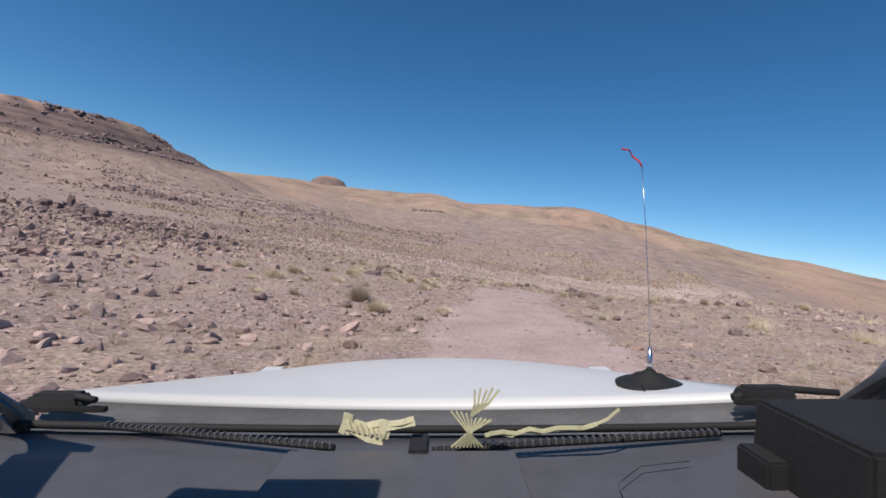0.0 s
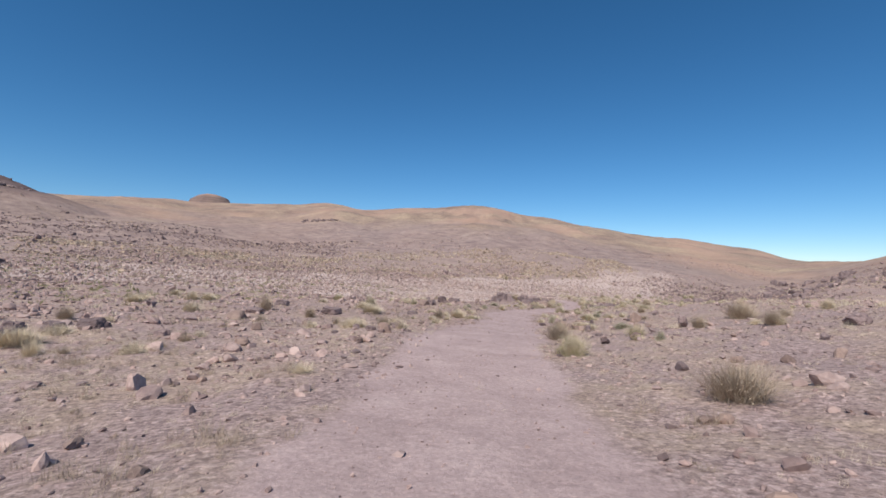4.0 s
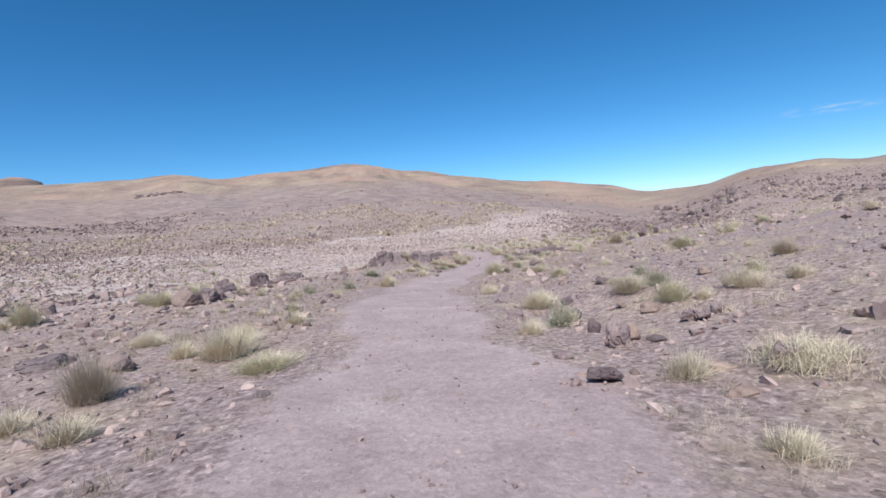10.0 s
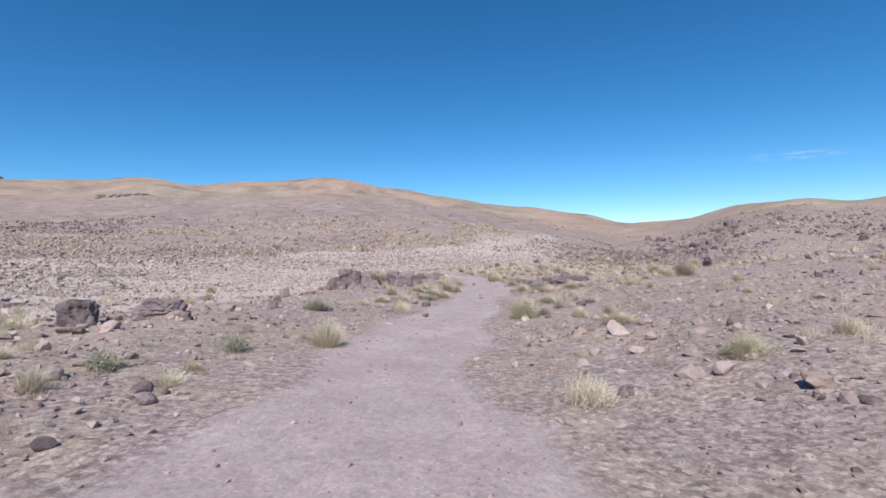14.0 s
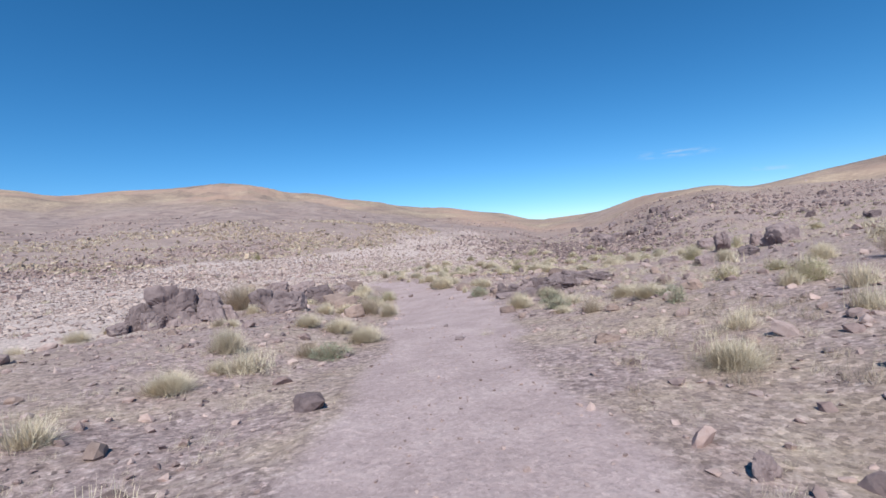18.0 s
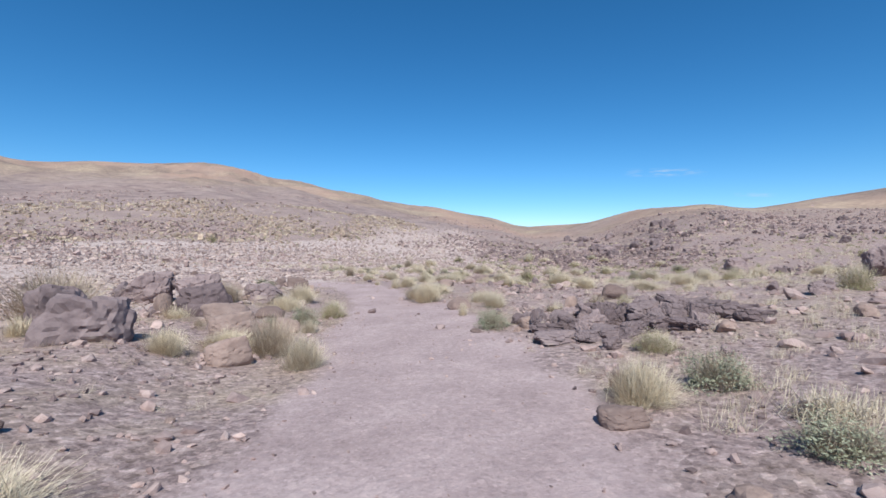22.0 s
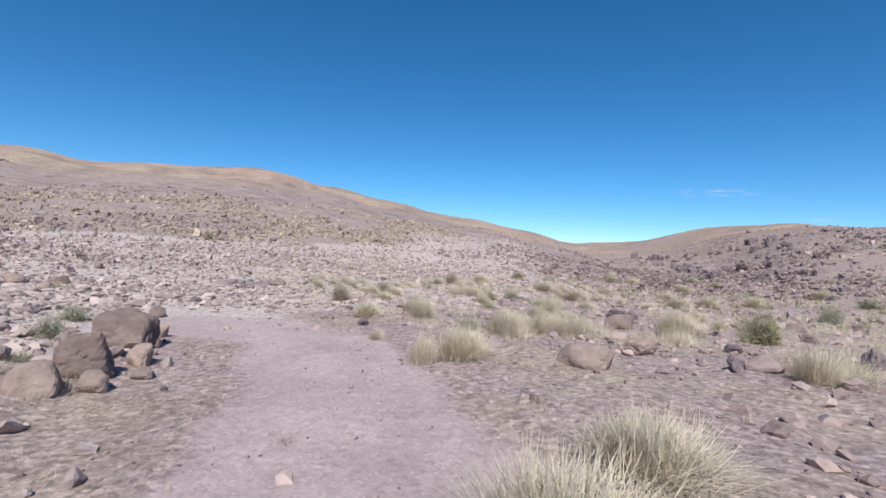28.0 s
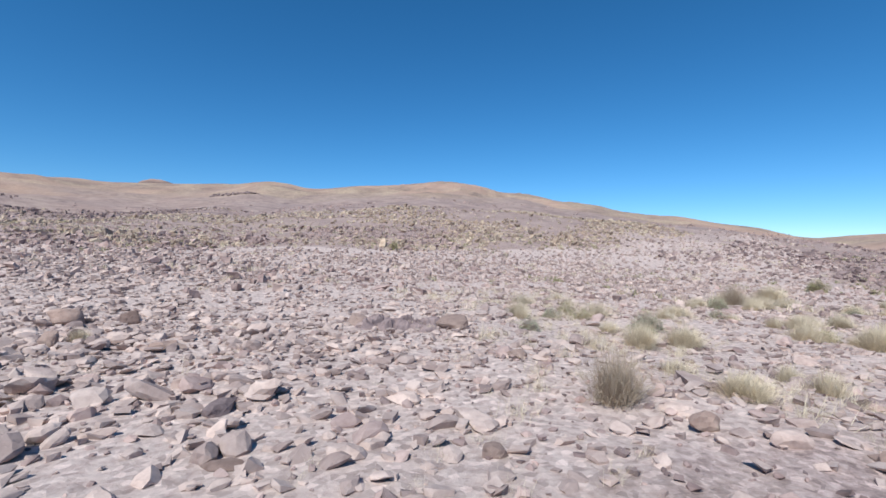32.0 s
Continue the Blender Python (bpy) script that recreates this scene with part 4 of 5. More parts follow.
ROCKS_A = [
    (5.1, 17.6, 0.41, 0.26, "d"), (-0.2, 33.7, 0.55, 0.34, "r"), (2.4, 33.9, 0.36, 0.18, "d"), (5.2, 36.2, 0.33, 0.47, "r"),
    (-18.8, 37.9, 0.69, 0.33, "d"), (-18.1, 40.0, 1.39, 0.46, "d"), (3.3, 41.2, 0.29, 0.18, "r"), (2.4, 41.6, 0.30, 0.16, "r"),
    (4.7, 41.6, 0.30, 0.24, "r"), (6.3, 44.4, 0.28, 0.20, "d"), (-19.8, 44.6, 0.74, 0.49, "d"), (11.7, 44.8, 0.94, 0.45, "d"),
    (13.3, 44.8, 1.01, 0.50, "d"), (-18.7, 45.1, 0.81, 0.41, "d"), (-14.8, 45.2, 0.54, 0.24, "d"), (-18.2, 46.0, 1.04, 0.42, "d"),
    (-7.2, 46.2, 0.52, 0.36, "r"), (-7.7, 46.4, 0.35, 0.18, "d"),
]
ROCKS_B = [
    (0.6, 46.7, 0.37, 0.21, "d"), (-12.3, 47.0, 0.44, 0.30, "r"), (9.2, 47.1, 1.05, 0.45, "d"), (-7.0, 47.7, 0.51, 0.17, "d"),
    (3.4, 52.1, 0.35, 0.32, "r"), (5.8, 53.0, 0.49, 0.57, "d"), (1.9, 55.4, 0.34, 0.38, "d"), (-17.9, 55.8, 1.17, 0.54, "r"),
    (1.7, 56.0, 0.35, 0.27, "r"), (1.6, 56.9, 0.36, 0.25, "r"), (2.1, 56.9, 0.29, 0.21, "d"), (1.2, 57.0, 0.50, 0.38, "r"),
    (4.9, 57.3, 0.75, 0.62, "r"), (4.8, 58.0, 0.32, 0.17, "d"), (2.7, 58.0, 0.30, 0.43, "d"), (-18.2, 58.5, 1.10, 0.38, "d"),
    (2.3, 59.5, 0.54, 0.20, "d"), (0.1, 59.9, 0.46, 0.20, "d"),
]
ROCKS_C = [
    (5.6, 60.4, 0.39, 0.23, "d"), (-13.8, 60.9, 1.28, 0.54, "d"), (7.4, 61.0, 0.44, 0.30, "d"), (1.3, 61.6, 0.44, 0.49, "d"),
    (2.0, 61.7, 0.34, 0.10, "d"), (1.7, 61.9, 0.29, 0.29, "r"), (3.3, 62.2, 0.35, 0.23, "d"), (3.7, 62.3, 0.27, 0.22, "d"),
    (3.2, 62.4, 0.36, 0.21, "d"), (1.5, 62.9, 0.27, 0.27, "d"), (5.1, 63.2, 0.25, 0.26, "d"), (-7.1, 63.8, 0.39, 0.23, "d"),
    (-9.0, 64.8, 0.88, 0.25, "d"), (2.0, 64.9, 0.54, 0.28, "d"), (0.7, 65.2, 0.45, 0.25, "d"), (2.6, 66.5, 0.37, 0.18, "d"),
    (4.4, 67.9, 0.46, 0.19, "d"), (4.5, 68.3, 0.26, 0.18, "d"),
]
ROCKS_D = [
    (-9.1, 68.3, 0.23, 0.21, "d"), (-20.7, 68.5, 1.34, 0.51, "d"), (-5.6, 71.1, 0.13, 0.17, "d"), (2.4, 71.5, 0.27, 0.16, "d"),
    (-9.2, 72.7, 1.12, 0.55, "r"), (-8.6, 73.3, 0.70, 0.57, "d"), (-8.8, 76.2, 0.70, 0.42, "d"), (-9.7, 76.3, 0.42, 0.36, "d"),
    (-9.5, 78.1, 0.60, 0.54, "d"), (-7.9, 79.1, 0.92, 0.68, "d"), (-6.8, 81.6, 1.53, 0.51, "d"), (4.9, 82.4, 0.27, 0.17, "d"),
    (-4.0, 84.2, 0.40, 0.29, "d"), (7.3, 86.7, 0.48, 0.19, "r"), (-4.4, 91.2, 0.55, 0.50, "r"), (8.8, 92.7, 0.50, 0.21, "r"),
    (17.9, 93.2, 0.65, 0.36, "d"), (9.8, 93.3, 0.66, 0.27, "r"),
]
ROCKS_E = [
    (1.5, 93.4, 0.40, 0.19, "d"), (20.9, 93.4, 0.85, 0.44, "d"), (12.2, 93.9, 0.31, 0.16, "d"), (24.7, 94.5, 1.48, 0.98, "d"),
    (11.4, 95.5, 0.42, 0.22, "d"), (25.9, 96.4, 0.72, 0.77, "d"), (19.5, 96.4, 0.76, 0.33, "d"), (20.3, 96.6, 0.56, 0.31, "d"),
    (24.5, 97.2, 0.87, 1.06, "d"), (19.5, 97.5, 0.40, 0.27, "d"), (11.1, 98.0, 0.21, 0.10, "r"), (5.2, 98.2, 0.80, 0.50, "r"),
    (11.6, 98.2, 0.57, 0.31, "r"), (11.7, 98.8, 0.41, 0.25, "d"), (3.0, 99.5, 1.57, 0.88, "d"), (14.1, 99.8, 0.47, 0.37, "r"),
    (16.1, 100.2, 0.80, 0.42, "r"), (12.1, 100.5, 0.26, 0.16, "d"),
]
ROCKS_F = [
    (5.3, 100.6, 1.10, 0.59, "r"), (5.9, 101.0, 0.46, 0.29, "r"), (2.1, 101.1, 1.08, 0.96, "d"), (13.5, 101.2, 0.22, 0.16, "d"),
    (6.6, 101.7, 0.59, 0.40, "r"), (5.2, 101.8, 1.28, 0.55, "r"), (11.9, 102.5, 0.74, 0.37, "r"), (3.7, 103.1, 0.47, 0.55, "r"),
    (4.6, 103.2, 1.52, 0.82, "d"), (6.3, 103.4, 0.85, 0.34, "r"), (1.9, 108.5, 0.63, 0.64, "d"), (19.6, 109.2, 0.42, 0.36, "d"),
    (17.2, 109.7, 0.31, 0.26, "d"), (15.1, 110.5, 0.81, 0.36, "r"), (8.1, 110.9, 0.56, 0.34, "r"), (8.6, 111.1, 0.33, 0.24, "r"),
    (16.6, 111.1, 0.55, 0.24, "r"), (9.0, 111.6, 0.27, 0.13, "r"),
]
ROCKS_G = [
    (8.3, 111.7, 0.73, 0.57, "r"), (8.8, 112.3, 0.38, 0.31, "r"), (8.3, 113.5, 0.92, 0.60, "r"), (8.7, 113.6, 0.24, 0.19, "r"),
    (21.0, 113.8, 0.57, 0.21, "d"), (8.6, 114.5, 0.34, 0.26, "r"), (8.0, 114.9, 0.39, 0.21, "r"), (7.7, 115.6, 0.63, 0.40, "r"),
    (20.1, 115.6, 0.99, 0.43, "r"), (8.0, 115.7, 0.34, 0.19, "r"), (7.4, 116.0, 0.63, 0.24, "r"), (8.0, 117.1, 0.37, 0.27, "r"),
    (16.7, 117.9, 0.45, 0.18, "d"), (22.9, 118.3, 0.51, 0.39, "d"), (22.9, 119.0, 0.88, 0.36, "d"), (22.3, 120.1, 0.39, 0.24, "d"),
    (54.2, 121.7, 2.32, 1.30, "d"), (19.3, 121.7, 0.19, 0.36, "d"),
]
ROCKS_H = [
    (3.5, 123.3, 0.36, 0.28, "r"), (21.2, 124.2, 0.29, 0.25, "d"), (1.7, 125.7, 0.74, 0.38, "r"), (3.0, 126.0, 0.49, 0.33, "r"),
]
for row in (ROCKS_A, ROCKS_B, ROCKS_C, ROCKS_D, ROCKS_E, ROCKS_F, ROCKS_G, ROCKS_H):
    for place in row:
        boulder(*place)



def outcrop(name, blocks, label, beds=()):
    ob = tagged(new(name), label, "rock outcrop")
    for x, y, w, h, kind in blocks:
        boulder(x, y, w, h, kind, ob)
    for bed in beds:
        bedrock(ob, *bed)
    return ob


outcrop("rock_outcrop", [(-0.95, 98.9, 1.7, 1.45, "m"), (0.25, 98.8, 1.2, 1.05, "m"), (-0.3, 99.5, 1.4, 1.2, "m"), (-1.9, 99.3, 1.1, 0.95, "m"), (0.75, 98.6, 0.75, 0.55, "m"), (-2.5, 98.6, 0.7, 0.4, "m"), (0.2, 99.3, 0.8, 1.15, "m"), (-1.5, 98.5, 0.8, 0.6, "m")],
        "large dark purplish boulder mass split by deep cracks", [(-0.6, 99.1, 2.6, 1.4, 0.4, 0.1, 3)])
outcrop("rock_outcrop", [(4.3, 107.2, 1.35, 0.95, "m"), (2.9, 107.5, 1.5, 1.05, "m"), (6.3, 106.6, 1.3, 0.65, "m")],
        "row of low dark boulders before the pale scree")
ledge = random.Random(14)
blocks = []
for i in range(46):  # blocks of the broken ledge, highest in its middle
    du, dv = 2.0 * (i % 9 - 4) / 4 + ledge.uniform(-0.2, 0.2), 1.25 * (i // 9 - 2.5) / 2.5 + ledge.uniform(-0.2, 0.2)
    high = 0.16 + 0.36 * max(0.0, 1 - (du / 2.2) ** 2 - (dv / 1.5) ** 2) + ledge.uniform(-0.05, 0.08)
    blocks.append((13.5 + du * 0.94 + dv * 0.34, 97.0 - du * 0.34 + dv * 0.94, ledge.uniform(0.55, 0.95), high, "m"))
outcrop("rock_outcrop", blocks + [(11.6, 97.9, 0.5, 0.5, "m")], "broad purplish bedrock broken by deep cracks beside the track", [(13.5, 97.0, 4.0, 2.7, 0.16, -0.35, 8, 0.04)])
outcrop("rock_outcrop", [(10.7, 125.6, 0.8, 0.3, "r"), (8.5, 126.0, 0.6, 0.25, "r")], "low purplish bedrock shelf showing in the pale scree", [(9.6, 125.7, 2.6, 1.6, 0.34, 0.1, 17)])
bluff = random.Random(3)


def lump(rnd, least, more):
    w = least + min(rnd.expovariate(1 / more), 2.6 * more)
    return w, w * rnd.uniform(0.35, 0.75)


def on_slope(rnd, b0, b1, u0, u1, r0, r1):
    """A place on the right-hand hillside, by bearing and by its share of the way up."""
    k = rnd.random()
    a, r = radians(b0 + (b1 - b0) * k), (r0 + (r1 - r0) * k) * rnd.uniform(u0, u1)
    return 1 - r * math.sin(a), 72 + r * math.cos(a)


outcrop("rocky_bluff", [(*on_slope(bluff, -36.5, -46, 0.55, 0.85, 190, 165), *lump(bluff, 0.7, 0.7), "f") for i in range(90)], "dark broken rock bluff at the mouth of the valley")
outcrop("rocky_ledge", [(*on_slope(bluff, -44, -62, 0.75, 1.15, 135, 105), *lump(bluff, 0.5, 0.5), "f") for i in range(60)], "ledge of dark broken rock along the hillside")
x, y = draw_points(np.random.RandomState(61), 5200, 34, 110, 104, 190, lambda x, y: patch(x, y, 0.06, -0.1, 0.2) * np.exp(-np.abs(x - 64) / 16))
scatter("dark_rubble", x, y, np.clip(np.random.RandomState(62).lognormal(-1.1, 0.5, len(x)), 0.15, 1.3), MAT_RUBBLE, 63, "dark rubble below the rocky ledge", sink=0.15, rough=True)
outcrop("rock_outcrop", [(-86 + bluff.uniform(-6, 6), 62 + bluff.uniform(-5, 5), bluff.uniform(2, 4.5), bluff.uniform(1.2, 2.8), "f") for _ in range(9)], "cluster of dark boulders on the far slope")
outcrop("rock_outcrop", [(-78 + bluff.uniform(-4, 4), 26 + bluff.uniform(-4, 4), bluff.uniform(2, 4), bluff.uniform(1.2, 2.6), "f") for _ in range(8)], "dark boulders high on the stony slope")

outcrop("rock_outcrop", [(-160 + 34 * i / 33 + bluff.gauss(0, 2), 424 - 12 * i / 33 + bluff.gauss(0, 4), bluff.uniform(1.2, 4.0), bluff.uniform(0.4, 1.2), "f") for i in range(34)], "dark rock rib on the far hillside")

piles = np.random.RandomState(77)
x, y = np.concatenate([piles.normal(-67, 9, 420), piles.normal(-45, 7, 260), piles.normal(-165, 16, 420)]), np.concatenate([piles.normal(60, 6, 420), piles.normal(46, 5, 260), piles.normal(142, 10, 420)])
sizes = np.concatenate([np.clip(piles.lognormal(-0.6, 0.45, 420), 0.25, 1.7), np.clip(piles.lognormal(-0.9, 0.4, 260), 0.2, 1.2), np.clip(piles.lognormal(0.0, 0.5, 420), 0.5, 3.2)])
scatter("slope_rubble", x, y, sizes, MAT_RUBBLE, 78, "heaps of dark purplish rubble on the stony slope", flat=(0.5, 0.95), sink=0.12)

# broken ledges round the rim of the flat-topped hill, with scree below them
rim = np.random.RandomState(131)


def ledges(x, y):
    mx = table_hill(x, y)
    rows = np.exp(-((mx - 0.645) / 0.010) ** 2) + 0.8 * np.exp(-((mx - 0.808) / 0.012) ** 2) + 0.35 * np.exp(-((mx - 0.93) / 0.015) ** 2)
    return np.clip(rows, 0, 1) * (0.1 + 0.9 * patch(x, y, 0.03, -0.1, 0.12)) * (y < 300 + 0.3 * (x + 411))


x, y = draw_points(rim, 1300, -500, -260, 130, 330, ledges)
scatter("rim_ledge_blocks", x, y, np.clip(rim.lognormal(0.95, 0.4, len(x)), 1.2, 5.5), MAT_DARK_ROCK, 132, "dark broken ledges round the rim of a flat-topped hill", flat=(0.35, 0.7), sink=0.2)
x, y = draw_points(rim, 7000, -330, -60, 30, 270, lambda x, y: (0.06 + 0.94 * patch(x, y, 0.022, 0.0, 0.2)) * (table_hill(x, y) > 0.85))
scatter("hillside_scree", x, y, np.clip(rim.lognormal(-0.45, 0.45, len(x)), 0.3, 2.0), MAT_RUBBLE, 133, "patches of dark scree on the hillside", sink=0.15, rough=True)
x, y = draw_points(rim, 5000, -330, -60, 30, 270, lambda x, y: 0.1 + 0.9 * patch(x, y, 0.03, -0.1, 0.2))
scatter("hillside_stones", x, y, np.clip(rim.lognormal(-0.6, 0.4, len(x)), 0.3, 1.5), MAT_TAN_STONE, 134, "tan stones strewn over the hillside", sink=0.15, rough=True)

cairn = tagged(new("trail_cairn"), "small cairn of a flat slab on an upright stone", "cairn")
cairn.matrix_basis = Matrix.Translation((15.6, 104.6, at(15.6, 104.6, 0.02)))
for nm, m in (("upright_stone", Matrix.Diagonal((0.13, 0.12, 0.30, 1))), ("cap_stone", Matrix.Translation((-0.04, 0, 0.27)) @ Matrix.Diagonal((0.38, 0.26, 0.10, 1)))):
    ob = new(nm, ROCK_DARK[1])
    ob.parent, ob.matrix_basis = cairn, m

# ---- dry grass and scrub that nobody could count ----


def tufts(name, x, y, size, per, material, seed, label, width):
    rs = np.random.RandomState(seed)
    vs, fs, n = [], [], 0
    z = ground_z(x, y)
    kinds = [blades(np.random.RandomState(seed + i), per, 0.50, 0.60, width, 0.2, 0.20, 1) for i in range(12)]
    turn = rs.uniform(0, 6.28, len(x))
    for i in range(len(x)):
        v0, f0 = kinds[i % 12]
        c, s = math.cos(turn[i]) * size[i], math.sin(turn[i]) * size[i]
        vs.append(np.stack([v0[:, 0] * c - v0[:, 1] * s + x[i], v0[:, 0] * s + v0[:, 1] * c + y[i], v0[:, 2] * size[i] + z[i] - 0.01], -1))
        fs.append(f0 + n)
        n += len(v0)
    me = mesh_from(name, np.concatenate(vs), np.concatenate(fs))
    me.materials.append(material)
    return tagged(new(name, me), label, "dry grass", kind="stuff")


rs = np.random.RandomState(21)
grassy = lambda x, y: clear(x, y, 2.2) * (0.1 + 0.9 * patch(x, y, 0.16, 0.0, 0.3)) * (1 - 0.6 * zones(x, y)[1])
x, y = draw_points(rs, 6500, -28, 36, 4, 128, lambda x, y: grassy(x, y) * np.exp(-off_track(x, y) / 16))
tufts("dry_grass", x, y, rs.uniform(0.10, 0.36, len(x)), 44, MAT_STRAW, 31, "short dry straw-coloured grass between the stones", 0.0045)
x, y = draw_points(rs, 6500, -90, 90, 10, 190, lambda x, y: grassy(x, y) * smooth(10, 30, off_track(x, y)))
tufts("dry_scrub", x, y, rs.uniform(0.30, 0.85, len(x)), 26, MAT_STRAW, 51, "dry scrub dotted over the slopes", 0.028)
x, y = draw_points(rs, 1800, -130, 50, 60, 240, lambda x, y: belt(x, y))
tufts("belt_scrub", x, y, rs.uniform(0.4, 1.1, len(x)), 22, MAT_STRAW, 57, "pale scrub among the boulders beyond the wash", 0.028)
x, y = draw_points(rs, 2300, -90, 90, 10, 190, lambda x, y: clear(x, y, 3) * patch(x, y, 0.07, 0.0, 0.3) * smooth(20, 40, off_track(x, y)))
tufts("olive_scrub", x, y, rs.uniform(0.30, 0.9, len(x)), 28, MAT_OLIVE, 71, "olive scrub dotted over the slopes", 0.030)
x, y = draw_points(rs, 2400, -2, 44, 8, 140, lambda x, y: clear(x, y, 3) * patch(x, y, 0.14, -0.1, 0.2) * smooth(0, 3, x - curve(np.clip(y, -14, 128), TRACK_X)) * (0.4 + 0.6 * smooth(75, 90, y)))
tufts("tussock_grass", x, y, rs.uniform(0.25, 0.65, len(x)), 90, MAT_STRAW, 91, "pale tussock grass on the stony flat beside the track", 0.0045)
x, y = draw_points(rs, 1700, -26, 12, 6, 112, lambda x, y: clear(x, y, 2.6) * patch(x, y, 0.12, -0.1, 0.2) * np.exp(-off_track(x, y) / 12))
tufts("tussock_fringe", x, y, rs.uniform(0.22, 0.55, len(x)), 90, MAT_TWIG, 95, "dry brown tussocks fringing the track", 0.0045)

x, y = draw_points(np.random.RandomState(23), 3200, -20, 22, 6, 46, lambda x, y: clear(x, y, 2.4) * (0.15 + 0.85 * patch(x, y, 0.2, -0.1, 0.25)))
tufts("short_grass", x, y, np.random.RandomState(24).uniform(0.10, 0.30, len(x)), 40, MAT_STRAW, 37, "thin ochre dry grass on the gravel flat", 0.0045)

# stones along the track that can be picked apart, each on the ground
stone_meshes = [rock_mesh("stone", 70 + i, 2, MAT_RED_ROCK if i % 3 else MAT_DARK_ROCK, 0.25 + 0.08 * (i % 4), 9.0) for i in range(9)]
rs = np.random.RandomState(81)
x, y = draw_points(rs, 280, -14, 24, 8, 124, lambda x, y: clear(x, y, 2.4) * np.exp(-off_track(x, y) / 4.5))
for i in range(280):
    ob = new("stone", stone_meshes[i % 9])
    w = float(np.clip(rs.lognormal(-1.35, 0.35), 0.12, 0.5))
    ob.matrix_basis = Matrix.Translation((float(x[i]), float(y[i]), at(x[i], y[i], 0.01))) @ Matrix.Rotation(rs.uniform(0, 6.28), 4, "Z") @ Matrix.Diagonal((w, w * rs.uniform(0.6, 1.0), w * rs.uniform(0.6, 1.0), 1))
    ob.parent = ground


# ---- the off-road car, standing where the drive begins ----
MAT_WHITE = simple("white_car_paint", (0.58, 0.59, 0.60), 0.38, 0, 6, 0.04, 0.03, 0.5)
MAT_COWL = simple("grey_cowl_plastic", (0.11, 0.11, 0.113), 0.62, 0, 60, 0.3, 0.2)
MAT_DASH = simple("dark_dash_plastic", (0.085, 0.085, 0.095), 0.5, 0, 160, 0.18, 0.25, 0.4, 0.001)
MAT_BLACK = simple("black_rubber", (0.014, 0.014, 0.015), 0.75, 0, 90, 0.3, 0.25)
MAT_CHROME = simple("bright_steel", (0.62, 0.62, 0.63), 0.22, 1.0, 50, 0.08, 0.05)
MAT_PALM = simple("woven_palm_leaf", (0.56, 0.53, 0.36), 0.8, 0, 120, 0.25, 0.4, 0.2, 0.002)
MAT_PALM_GREEN = simple("green_palm_leaf", (0.40, 0.39, 0.25), 0.8, 0, 120, 0.3, 0.4, 0.2, 0.002)
MAT_CABLE = simple("white_cable", (0.62, 0.62, 0.60), 0.5, 0, 40, 0.06, 0.0)
MAT_RED_TAPE = simple("red_ribbon", (0.48, 0.03, 0.03), 0.7, 0, 60, 0.2, 0.1)
MAT_GREEN_STICKER = simple("green_sticker", (0.10, 0.36, 0.13), 0.5, 0, 60, 0.1, 0.0)
MAT_RIM = simple("grey_steel_rim", (0.35, 0.35, 0.36), 0.4, 0.8, 30, 0.15, 0.1)
MAT_GLASS, nt_g, b_g = nodes_of("side_glass", 0.02, 0, 0.5)
b_g.inputs["Transmission Weight"].default_value = 1.0
b_g.inputs["Base Color"].default_value = (0.9, 0.93, 0.92, 1)

m0 = PATH[0][1]
right0, up0, ahead0 = m0.col[0].to_3d(), m0.col[1].to_3d(), -m0.col[2].to_3d()
foot = m0.translation - 1.65 * up0
car = tagged(new("off_road_car"), "white off-road car with dark dashboard standing on the dirt track", "car")
car.matrix_basis = Matrix(((right0.x, ahead0.x, up0.x, foot.x), (right0.y, ahead0.y, up0.y, foot.y), (right0.z, ahead0.z, up0.z, foot.z), (0, 0, 0, 1)))


def sheet(name, fn, nu, nv, thick, material, parent, label=""):
    """A curved panel from fn(u, v), given thickness downwards along its own z."""
    bm = bmesh.new()
    rows = [[bm.verts.new(fn(i / nu, j / nv)) for i in range(nu + 1)] for j in range(nv + 1)]
    under = [[bm.verts.new(Vector(v.co) - Vector((0, 0, thick))) for v in row] for row in rows]
    for j in range(nv):
        for i in range(nu):
            bm.faces.new((rows[j][i], rows[j][i + 1], rows[j + 1][i + 1], rows[j + 1][i]))
            bm.faces.new((under[j][i], under[j + 1][i], under[j + 1][i + 1], under[j][i + 1]))
    ring = [(0, i) for i in range(nu)] + [(j, nu) for j in range(nv)] + [(nv, i) for i in range(nu, 0, -1)] + [(j, 0) for j in range(nv, 0, -1)]
    for (a, b2), (c2, d) in zip(ring, ring[1:] + ring[:1]):
        bm.faces.new((rows[a][b2], under[a][b2], under[c2][d], rows[c2][d]))
    bmesh.ops.recalc_face_normals(bm, faces=bm.faces)
    return part(name, bm, material, parent, label, True)


def slab(name, lo, hi, material, parent, label="", bevel=0.008, taper=0.0):
    """A bevelled block between two corners; taper draws its top in."""
    bm = bmesh.new()
    bmesh.ops.create_cube(bm, size=1)
    for v in bm.verts:
        k = 1 - taper * (v.co.z > 0)
        v.co = Vector([(lo[i] + hi[i]) / 2 + v.co[i] * (hi[i] - lo[i]) * (k if i < 2 else 1) for i in range(3)])
    if bevel:
        bmesh.ops.bevel(bm, geom=bm.edges[:], offset=bevel, segments=2, affect="EDGES")
    return part(name, bm, material, parent, label)


